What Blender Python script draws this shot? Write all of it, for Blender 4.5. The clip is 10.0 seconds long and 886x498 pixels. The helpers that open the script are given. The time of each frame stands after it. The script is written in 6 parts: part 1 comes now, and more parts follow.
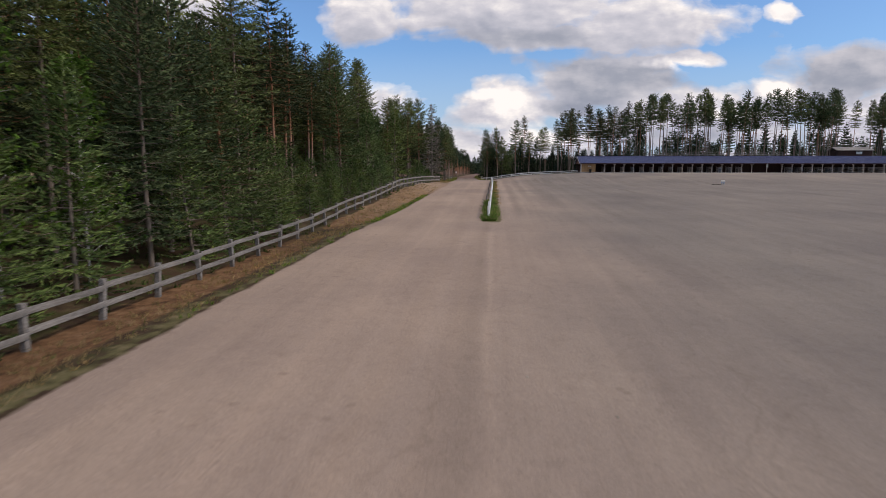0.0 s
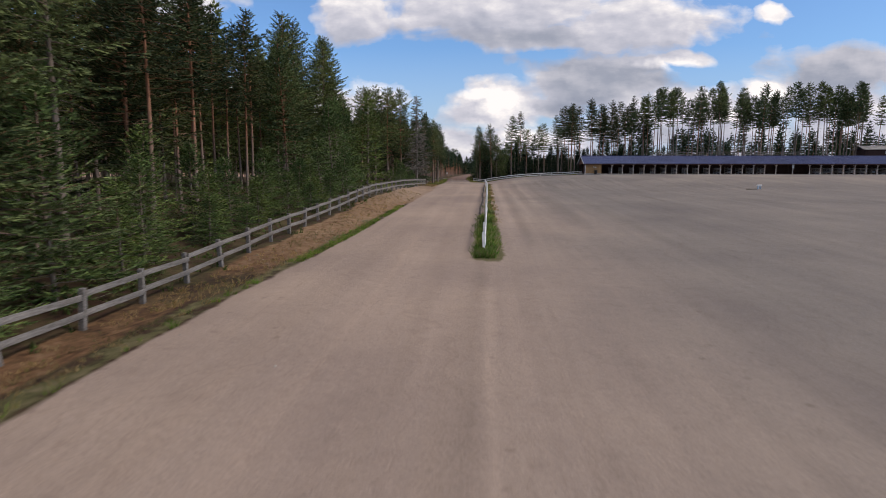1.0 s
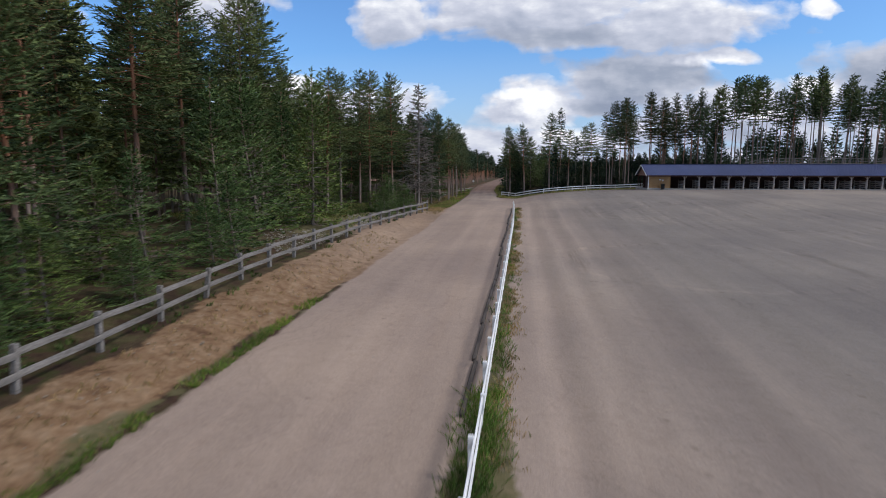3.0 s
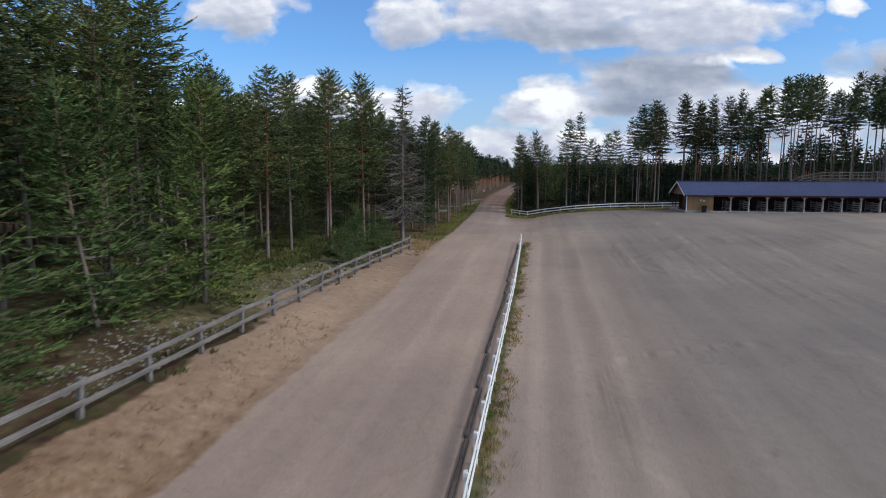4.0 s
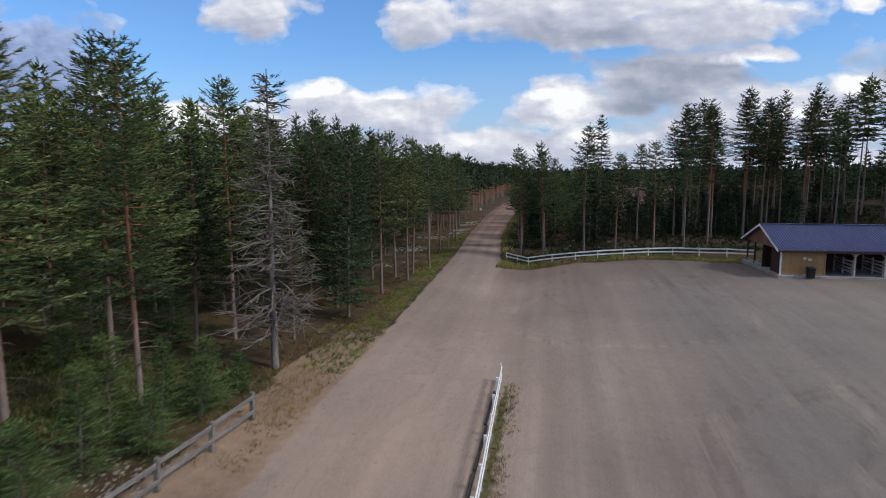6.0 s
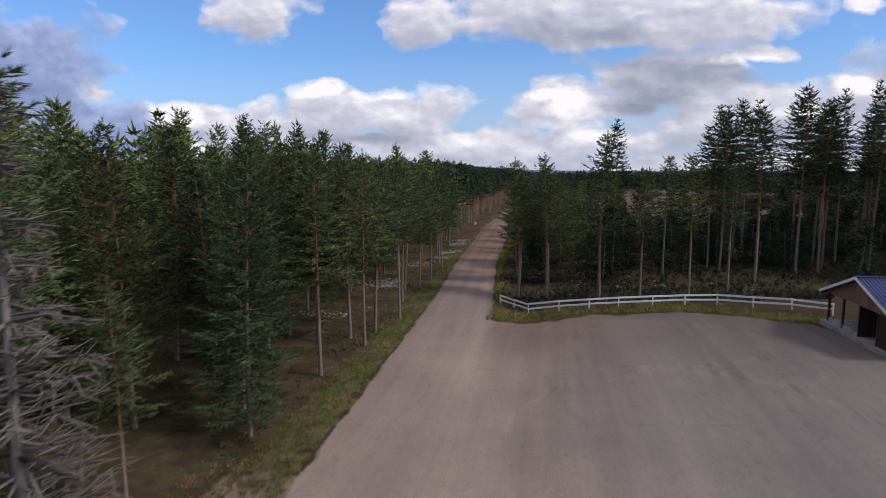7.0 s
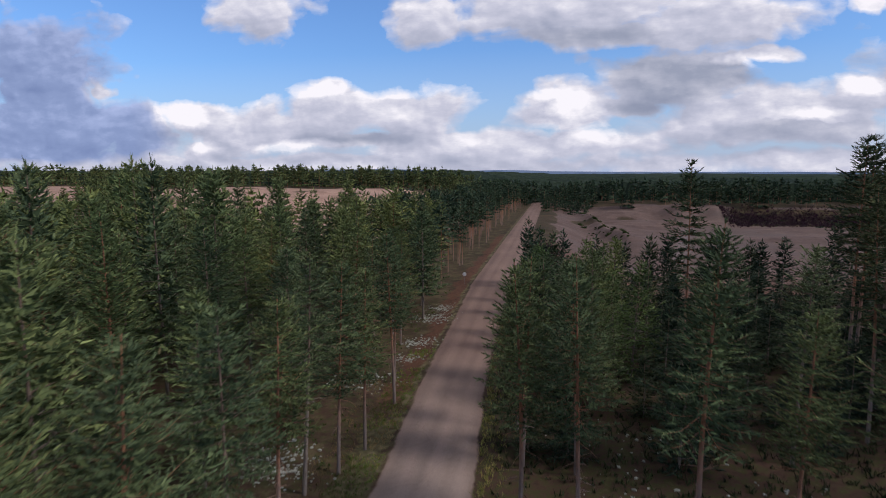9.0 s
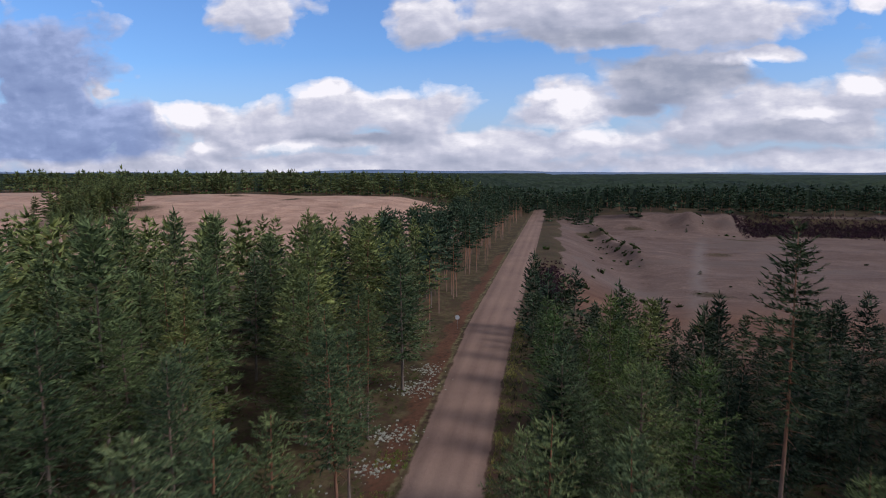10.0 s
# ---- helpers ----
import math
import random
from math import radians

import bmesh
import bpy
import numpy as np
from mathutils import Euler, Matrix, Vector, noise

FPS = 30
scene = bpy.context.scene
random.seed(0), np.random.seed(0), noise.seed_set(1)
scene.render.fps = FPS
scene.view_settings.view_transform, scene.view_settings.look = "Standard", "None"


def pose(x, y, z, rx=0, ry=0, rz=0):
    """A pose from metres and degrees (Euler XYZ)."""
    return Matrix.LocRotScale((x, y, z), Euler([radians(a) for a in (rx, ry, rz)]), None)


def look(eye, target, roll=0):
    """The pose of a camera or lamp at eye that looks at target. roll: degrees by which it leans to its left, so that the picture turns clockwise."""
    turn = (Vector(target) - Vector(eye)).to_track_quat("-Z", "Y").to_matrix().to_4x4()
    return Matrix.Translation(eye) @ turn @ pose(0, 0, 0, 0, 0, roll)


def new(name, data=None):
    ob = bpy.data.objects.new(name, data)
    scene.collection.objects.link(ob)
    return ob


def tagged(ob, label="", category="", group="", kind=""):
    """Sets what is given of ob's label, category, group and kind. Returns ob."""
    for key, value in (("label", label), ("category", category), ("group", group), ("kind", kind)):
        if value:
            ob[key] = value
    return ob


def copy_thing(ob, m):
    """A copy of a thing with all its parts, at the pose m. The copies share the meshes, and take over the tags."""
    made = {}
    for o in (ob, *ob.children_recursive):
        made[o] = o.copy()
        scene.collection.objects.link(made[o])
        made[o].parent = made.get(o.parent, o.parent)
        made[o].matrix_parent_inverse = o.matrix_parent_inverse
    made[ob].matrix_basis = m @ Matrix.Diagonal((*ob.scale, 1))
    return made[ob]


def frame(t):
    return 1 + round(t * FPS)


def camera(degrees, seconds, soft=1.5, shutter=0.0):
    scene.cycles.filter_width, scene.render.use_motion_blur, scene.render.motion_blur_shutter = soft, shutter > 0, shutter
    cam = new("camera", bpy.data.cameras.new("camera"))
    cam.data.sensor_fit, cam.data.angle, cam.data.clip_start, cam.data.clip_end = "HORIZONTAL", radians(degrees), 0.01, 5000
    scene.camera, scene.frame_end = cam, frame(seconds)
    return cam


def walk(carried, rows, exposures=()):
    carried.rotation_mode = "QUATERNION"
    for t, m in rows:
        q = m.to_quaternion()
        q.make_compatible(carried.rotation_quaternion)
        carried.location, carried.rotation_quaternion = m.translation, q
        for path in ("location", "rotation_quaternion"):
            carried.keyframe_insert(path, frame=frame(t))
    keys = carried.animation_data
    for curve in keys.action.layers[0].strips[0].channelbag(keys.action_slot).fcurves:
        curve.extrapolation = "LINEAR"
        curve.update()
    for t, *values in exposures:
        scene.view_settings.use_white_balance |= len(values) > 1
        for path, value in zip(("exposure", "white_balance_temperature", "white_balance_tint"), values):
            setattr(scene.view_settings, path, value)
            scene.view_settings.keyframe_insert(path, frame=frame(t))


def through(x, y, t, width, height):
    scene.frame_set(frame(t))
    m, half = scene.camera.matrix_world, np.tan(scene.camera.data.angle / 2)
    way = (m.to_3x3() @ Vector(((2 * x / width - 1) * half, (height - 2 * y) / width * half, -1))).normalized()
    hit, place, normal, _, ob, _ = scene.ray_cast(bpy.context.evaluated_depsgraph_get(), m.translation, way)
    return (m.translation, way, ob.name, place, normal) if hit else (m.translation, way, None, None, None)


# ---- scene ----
cam = camera(73.7, 10.0, soft=0.95, shutter=0.22)
PATH = [
    (0, (0.327, 1.348, 3.791), (0.159, 3.324, 3.529), 0.1),
    (0.5, (0.149, 9.72, 3.999), (-0.007, 11.697, 3.738), -0.0),
    (1, (0.048, 18.257, 4.184), (-0.096, 20.235, 3.921), 0.1),
    (1.5, (0.051, 26.533, 4.499), (-0.126, 28.507, 4.234), 0.1),
    (2, (0.175, 34.26, 4.831), (-0.061, 36.228, 4.565), 0.2),
    (2.5, (0.534, 42.175, 5.561), (0.292, 44.142, 5.298), -0.0),
    (4, (1.705, 67.618, 9.118), (1.387, 69.575, 8.858), 0.1),
    (4.5, (2.139, 75.994, 10.611), (1.811, 77.95, 10.351), -0.2),
    (5, (2.38, 83.848, 11.325), (2.041, 85.802, 11.065), -0.2),
    (5.5, (2.533, 92.254, 11.874), (2.177, 94.205, 11.617), -0.2),
    (6, (2.305, 100.702, 12.755), (1.949, 102.653, 12.497), -0.1),
    (7.5, (1.316, 126.749, 16.193), (0.956, 128.699, 15.936), -0.1),
    (8, (0.9, 135.179, 17.719), (0.536, 137.128, 17.461), -0.1),
    (8.5, (0.309, 143.829, 19.328), (-0.056, 145.778, 19.069), -0.0),
    (9, (-0.26, 152.366, 20.991), (-0.628, 154.315, 20.733), 0.0),
    (9.5, (-0.958, 160.956, 22.813), (-1.328, 162.905, 22.556), -0.0),
    (10, (-1.754, 169.699, 24.424), (-2.124, 171.648, 24.166), -0.0),
]
EXPOSURES = [(0.0, -0.05, 6860, 16), (2.5, -0.01, 6250, 13), (4.5, -0.03, 6080, 10), (6.0, -0.05, 6220, 12), (7.5, -0.09, 6320, 19), (10.0, -0.13, 6180, 18)]
walk(cam, [(t, look(eye, target, roll)) for t, eye, target, roll in PATH], EXPOSURES)


# ---- light ----
def nodes_of(tree):
    tree.nodes.clear()
    return tree.nodes, tree.links


SUN_TURN, SUN_UP = 103.0, 43.0      # degrees clockwise from +y, and above the horizon
world = bpy.data.worlds.new("sky")
scene.world = world
world.use_nodes = True
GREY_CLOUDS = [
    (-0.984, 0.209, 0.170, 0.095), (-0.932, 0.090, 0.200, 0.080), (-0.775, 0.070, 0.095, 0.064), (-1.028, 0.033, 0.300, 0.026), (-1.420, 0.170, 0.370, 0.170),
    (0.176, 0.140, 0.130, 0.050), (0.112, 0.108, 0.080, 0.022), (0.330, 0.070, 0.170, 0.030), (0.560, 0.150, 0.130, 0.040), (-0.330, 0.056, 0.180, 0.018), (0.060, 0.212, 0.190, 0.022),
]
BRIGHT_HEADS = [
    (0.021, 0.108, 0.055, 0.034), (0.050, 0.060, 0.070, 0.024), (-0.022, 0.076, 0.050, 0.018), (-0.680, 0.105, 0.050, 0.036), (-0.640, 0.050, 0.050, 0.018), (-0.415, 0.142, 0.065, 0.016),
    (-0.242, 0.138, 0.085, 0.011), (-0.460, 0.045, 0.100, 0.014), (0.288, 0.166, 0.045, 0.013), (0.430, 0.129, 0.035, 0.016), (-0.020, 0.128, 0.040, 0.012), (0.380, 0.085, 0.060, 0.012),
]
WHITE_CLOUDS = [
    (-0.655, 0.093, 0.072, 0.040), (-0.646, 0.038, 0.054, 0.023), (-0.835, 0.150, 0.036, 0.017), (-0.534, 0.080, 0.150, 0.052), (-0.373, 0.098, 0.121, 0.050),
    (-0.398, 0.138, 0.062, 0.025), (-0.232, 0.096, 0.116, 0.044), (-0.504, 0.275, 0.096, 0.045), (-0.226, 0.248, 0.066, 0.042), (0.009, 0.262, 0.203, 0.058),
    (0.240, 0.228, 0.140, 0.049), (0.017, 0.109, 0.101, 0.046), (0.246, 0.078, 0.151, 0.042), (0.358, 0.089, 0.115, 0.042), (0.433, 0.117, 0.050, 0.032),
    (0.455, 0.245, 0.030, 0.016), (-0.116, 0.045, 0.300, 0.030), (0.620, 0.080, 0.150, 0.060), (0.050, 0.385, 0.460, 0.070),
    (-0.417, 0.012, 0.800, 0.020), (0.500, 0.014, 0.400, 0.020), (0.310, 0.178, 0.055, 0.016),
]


def math_node(tree, op, a, b=None, clamp=False):
    n = tree.nodes.new("ShaderNodeMath")
    n.operation, n.use_clamp = op, clamp
    for i, v in enumerate((a, b)):
        if v is None:
            continue
        if isinstance(v, (int, float)):
            n.inputs[i].default_value = v
        else:
            tree.links.new(v, n.inputs[i])
    return n.outputs[0]


def vec_node(tree, op, a, b=None):
    n = tree.nodes.new("ShaderNodeVectorMath")
    n.operation = op
    for i, v in enumerate((a, b)):
        if v is None:
            continue
        if isinstance(v, tuple):
            n.inputs[i].default_value = v
        else:
            tree.links.new(v, n.inputs[i])
    return n.outputs["Value"] if op == "LENGTH" else n.outputs[0]


def noise_node(tree, vec, scale, detail=6.0, rough=0.55):
    n = tree.nodes.new("ShaderNodeTexNoise")
    n.inputs["Scale"].default_value, n.inputs["Detail"].default_value, n.inputs["Roughness"].default_value = scale, detail, rough
    if vec is not None:
        tree.links.new(vec, n.inputs["Vector"])
    return n


def ramp_node(tree, fac, stops):
    n = tree.nodes.new("ShaderNodeValToRGB")
    while len(n.color_ramp.elements) < len(stops):
        n.color_ramp.elements.new(0.5)
    for e, (p, c) in zip(n.color_ramp.elements, stops):
        e.position, e.color = p, (*c, 1) if len(c) == 3 else c
    tree.links.new(fac, n.inputs[0])
    return n.outputs[0]


def mix_node(tree, fac, a, b, blend="MIX"):
    n = tree.nodes.new("ShaderNodeMix")
    n.data_type, n.blend_type = "RGBA", blend
    for sock, v in ((n.inputs[0], fac), (n.inputs[6], a), (n.inputs[7], b)):
        if isinstance(v, (int, float)):
            sock.default_value = v
        elif isinstance(v, tuple):
            sock.default_value = (*v, 1)
        else:
            tree.links.new(v, sock)
    return n.outputs[2]


def cloud_group():
    """How thick the clouds are at a place (u, v) of the sky, how finely heaped, and how grey."""
    g = bpy.data.node_groups.new("cloud_cover", "ShaderNodeTree")
    g.interface.new_socket("place", in_out="INPUT", socket_type="NodeSocketVector")
    for out in ("thick", "heaped", "grey", "bright"):
        g.interface.new_socket(out, in_out="OUTPUT", socket_type="NodeSocketFloat")
    gin, gout = g.nodes.new("NodeGroupInput"), g.nodes.new("NodeGroupOutput")
    p = gin.outputs[0]
    warp = noise_node(g, p, 5.0, 5, 0.6)
    bent = vec_node(g, "ADD", p, vec_node(g, "MULTIPLY", vec_node(g, "SUBTRACT", warp.outputs["Color"], (0.5, 0.5, 0.5)), (0.15, 0.060, 0.0)))

    def blobs(rows):
        best = None
        for u, v, a, c in rows:
            d = vec_node(g, "LENGTH", vec_node(g, "MULTIPLY", vec_node(g, "SUBTRACT", bent, (u, v, 0)), (1 / a, 1 / c, 0)))
            one = math_node(g, "SUBTRACT", 1.12, d)
            best = one if best is None else math_node(g, "MAXIMUM", best, one)
        return math_node(g, "MAXIMUM", best, -0.75)

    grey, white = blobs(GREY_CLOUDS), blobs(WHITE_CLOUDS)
    best = math_node(g, "MAXIMUM", grey, white)
    sep = g.nodes.new("ShaderNodeSeparateXYZ")
    g.links.new(p, sep.inputs[0])
    roof = math_node(g, "MULTIPLY", math_node(g, "SUBTRACT", sep.outputs[1], 0.45), 3.0, clamp=True)
    best = math_node(g, "MAXIMUM", best, math_node(g, "SUBTRACT", math_node(g, "MULTIPLY", roof, 1.25), 0.8))
    stretched = vec_node(g, "MULTIPLY", bent, (1.0, 2.0, 1.0))
    fray = noise_node(g, stretched, 8.0, 9, 0.58)
    thick = math_node(g, "ADD", best, math_node(g, "MULTIPLY", math_node(g, "SUBTRACT", fray.outputs[0], 0.5), 1.5))
    heap = None
    for scale, share in ((13.0, 0.60), (34.0, 0.22)):
        v = g.nodes.new("ShaderNodeTexVoronoi")
        v.feature, v.voronoi_dimensions = "SMOOTH_F1", "2D"
        v.inputs["Scale"].default_value, v.inputs["Smoothness"].default_value = scale, 0.8
        g.links.new(vec_node(g, "MULTIPLY", bent, (1.0, 1.6, 1.0)), v.inputs["Vector"])
        one = math_node(g, "MULTIPLY", math_node(g, "SUBTRACT", 0.42, v.outputs["Distance"]), share)
        heap = one if heap is None else math_node(g, "ADD", heap, one)
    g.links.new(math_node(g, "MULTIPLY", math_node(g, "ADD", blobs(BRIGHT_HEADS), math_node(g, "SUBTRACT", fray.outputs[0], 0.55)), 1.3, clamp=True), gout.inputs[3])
    g.links.new(thick, gout.inputs[0])
    g.links.new(heap, gout.inputs[1])
    g.links.new(math_node(g, "SUBTRACT", grey, math_node(g, "MULTIPLY", white, 0.8)), gout.inputs[2])
    return g


def build_world():
    t = world.node_tree
    n, l = nodes_of(t)
    out = n.new("ShaderNodeOutputWorld")
    sky = n.new("ShaderNodeTexSky")
    sky.sky_type, sky.sun_disc = "NISHITA", False
    sky.sun_elevation, sky.sun_rotation = radians(SUN_UP), radians(SUN_TURN)
    sky.air_density, sky.dust_density, sky.ozone_density = 1.0, 1.2, 1.6
    way = n.new("ShaderNodeTexCoord").outputs["Generated"]
    split = n.new("ShaderNodeSeparateXYZ")
    l.new(way, split.inputs[0])
    x, y, z = split.outputs
    ahead = math_node(t, "MAXIMUM", math_node(t, "ABSOLUTE", y), 0.22)
    place = n.new("ShaderNodeCombineXYZ")
    l.new(math_node(t, "DIVIDE", x, ahead), place.inputs[0])
    l.new(math_node(t, "DIVIDE", z, ahead), place.inputs[1])
    g = cloud_group()
    here, above, near = n.new("ShaderNodeGroup"), n.new("ShaderNodeGroup"), n.new("ShaderNodeGroup")
    here.node_tree = above.node_tree = near.node_tree = g
    l.new(place.outputs[0], here.inputs[0])
    l.new(vec_node(t, "ADD", place.outputs[0], (0.018, 0.034, 0)), above.inputs[0])
    l.new(vec_node(t, "ADD", place.outputs[0], (0.006, 0.007, 0)), near.inputs[0])
    solid = math_node(t, "ADD", here.outputs[0], math_node(t, "MULTIPLY", here.outputs[1], 0.9))
    cover = ramp_node(t, solid, [(0.0, (0, 0, 0)), (0.14, (0.42, 0.42, 0.42)), (0.40, (1, 1, 1))])
    broad = math_node(t, "MULTIPLY", math_node(t, "SUBTRACT", here.outputs[0], above.outputs[0]), 0.42)
    fine = math_node(t, "MULTIPLY", math_node(t, "SUBTRACT", here.outputs[1], near.outputs[1]), 1.0)
    rim = math_node(t, "MULTIPLY", math_node(t, "SUBTRACT", 0.45, solid), 0.30)
    lit = math_node(t, "ADD", math_node(t, "ADD", broad, fine), math_node(t, "ADD", 0.56, rim), clamp=True)
    curl = noise_node(t, vec_node(t, "MULTIPLY", place.outputs[0], (1.0, 2.4, 1.0)), 15.0, 9, 0.62)
    lit = math_node(t, "ADD", lit, math_node(t, "MULTIPLY", math_node(t, "SUBTRACT", curl.outputs[0], 0.52), 0.95))
    lit = math_node(t, "ADD", lit, math_node(t, "MULTIPLY", here.outputs[3], 0.55), clamp=True)
    body = ramp_node(t, lit, [(0.0, (0.36, 0.40, 0.49)), (0.38, (0.49, 0.52, 0.60)), (0.60, (0.60, 0.62, 0.69)), (0.80, (0.76, 0.77, 0.80)), (1.0, (0.98, 0.97, 0.95))])
    shade = ramp_node(t, lit, [(0.0, (0.25, 0.29, 0.38)), (0.5, (0.34, 0.38, 0.46)), (1.0, (0.56, 0.58, 0.64))])
    dim = math_node(t, "MULTIPLY", math_node(t, "SUBTRACT", -0.45, place.inputs[0].links[0].from_socket), 3.0, clamp=True)
    shade = mix_node(t, dim, shade, mix_node(t, 1.0, shade, (0.80, 0.94, 1.22), "MULTIPLY"))
    grey = ramp_node(t, math_node(t, "SUBTRACT", here.outputs[2], here.outputs[3]), [(-0.0, (0, 0, 0)), (0.75, (1, 1, 1))])
    body = mix_node(t, grey, body, shade)
    haze = ramp_node(t, place.inputs[1].links[0].from_socket, [(0.0, (0.85, 0.85, 0.85)), (0.07, (0.45, 0.45, 0.45)), (0.20, (0, 0, 0))])
    clear = mix_node(t, 1.0, sky.outputs[0], (0.085, 0.122, 0.160), "MULTIPLY")
    clear = mix_node(t, haze, clear, (0.47, 0.57, 0.74))
    both = mix_node(t, cover, clear, body)
    back = n.new("ShaderNodeBackground")
    l.new(both, back.inputs[0])
    back.inputs[1].default_value = 1.05
    l.new(back.outputs[0], out.inputs[0])


build_world()
sun = new("sun", bpy.data.lights.new("sun", "SUN"))
sun.data.energy, sun.data.angle, sun.data.color = 2.3, radians(12), (1.0, 0.94, 0.86)
a, e = radians(SUN_TURN), radians(SUN_UP)
sun.matrix_world = look((math.sin(a) * math.cos(e) * 300, 150 + math.cos(a) * math.cos(e) * 300, math.sin(e) * 300), (0, 150, 0))


# ---- materials ----
def material(name, rough=0.8, metal=0.0):
    m = bpy.data.materials.new(name)
    m.use_nodes = True
    b = m.node_tree.nodes["Principled BSDF"]
    b.inputs["Roughness"].default_value, b.inputs["Metallic"].default_value = rough, metal
    b.inputs["Specular IOR Level"].default_value = 0.25
    return m, m.node_tree, b


def grained(name, dark, light, scale, stretch=(1, 1, 1), rough=0.8, metal=0.0, bump=0.2, patch=0.35, vary=0.15):
    """A worn surface: fine grain, larger stains, and some difference from piece to piece."""
    m, t, b = material(name, rough, metal)
    co = t.nodes.new("ShaderNodeTexCoord").outputs["Object"]
    fine = noise_node(t, vec_node(t, "MULTIPLY", co, stretch), scale, 5, 0.65)
    coarse = noise_node(t, vec_node(t, "MULTIPLY", co, stretch), scale * 0.13, 3)
    c = ramp_node(t, fine.outputs[0], [(0.3, dark), (0.7, light)])
    stain = ramp_node(t, coarse.outputs[0], [(0.35, (1 - patch,) * 3), (0.65, (1, 1, 1))])
    c = mix_node(t, 1.0, c, stain, "MULTIPLY")
    info = t.nodes.new("ShaderNodeObjectInfo").outputs["Random"]
    c = mix_node(t, 1.0, c, ramp_node(t, info, [(0.0, (1 - vary,) * 3), (1.0, (1, 1, 1))]), "MULTIPLY")
    t.links.new(c, b.inputs["Base Color"])
    bp = t.nodes.new("ShaderNodeBump")
    bp.inputs["Strength"].default_value, bp.inputs["Distance"].default_value = bump, 0.02
    t.links.new(fine.outputs[0], bp.inputs["Height"])
    t.links.new(bp.outputs[0], b.inputs["Normal"])
    return m


def foliage(name, dark, light, dry=(0.10, 0.08, 0.04), dryness=0.035, through=0.06):
    m, t, b = material(name, 0.78)
    b.inputs["Specular IOR Level"].default_value = 0.10
    geo = t.nodes.new("ShaderNodeNewGeometry").outputs["Random Per Island"]
    info = t.nodes.new("ShaderNodeObjectInfo").outputs["Random"]
    c = ramp_node(t, geo, [(0.0, dark), (1 - dryness - 0.02, light), (1 - dryness, dry), (1.0, dry)])
    c = mix_node(t, 1.0, c, ramp_node(t, info, [(0.0, (0.70, 0.78, 0.76)), (0.5, (1.0, 1.0, 1.0)), (1.0, (1.28, 1.16, 0.95))]), "MULTIPLY")
    clump = noise_node(t, t.nodes.new("ShaderNodeTexCoord").outputs["Object"], 0.24, 2, 0.6)
    c = mix_node(t, 1.0, c, ramp_node(t, clump.outputs[0], [(0.36, (0.55, 0.60, 0.64)), (0.5, (0.92, 0.94, 0.95)), (0.64, (1.22, 1.18, 1.08))]), "MULTIPLY")
    t.links.new(c, b.inputs["Base Color"])
    tr = t.nodes.new("ShaderNodeBsdfTranslucent")
    t.links.new(c, tr.inputs[0])
    mx = t.nodes.new("ShaderNodeMixShader")
    mx.inputs[0].default_value = through
    t.links.new(b.outputs[0], mx.inputs[1])
    t.links.new(tr.outputs[0], mx.inputs[2])
    t.links.new(mx.outputs[0], t.nodes["Material Output"].inputs[0])
    return m


def bark(name, low, high, turn=0.35):
    """Pine bark: grey and furrowed below, thin and orange above."""
    m, t, b = material(name, 0.9)
    tc = t.nodes.new("ShaderNodeTexCoord")
    co = tc.outputs["Object"]
    up = t.nodes.new("ShaderNodeSeparateXYZ")
    t.links.new(tc.outputs["Generated"], up.inputs[0])
    n1 = noise_node(t, vec_node(t, "MULTIPLY", co, (9, 9, 1.6)), 1.0, 6, 0.7)
    rise = math_node(t, "ADD", up.outputs[2], math_node(t, "MULTIPLY", math_node(t, "SUBTRACT", n1.outputs[0], 0.5), 0.25))
    base = ramp_node(t, rise, [(turn - 0.1, low), (turn + 0.15, high)])
    c = mix_node(t, 1.0, base, ramp_node(t, n1.outputs[0], [(0.3, (0.5, 0.5, 0.5)), (0.7, (1.15, 1.15, 1.15))]), "MULTIPLY")
    t.links.new(c, b.inputs["Base Color"])
    bp = t.nodes.new("ShaderNodeBump")
    bp.inputs["Strength"].default_value, bp.inputs["Distance"].default_value = 0.6, 0.03
    t.links.new(n1.outputs[0], bp.inputs["Height"])
    t.links.new(bp.outputs[0], b.inputs["Normal"])
    return m


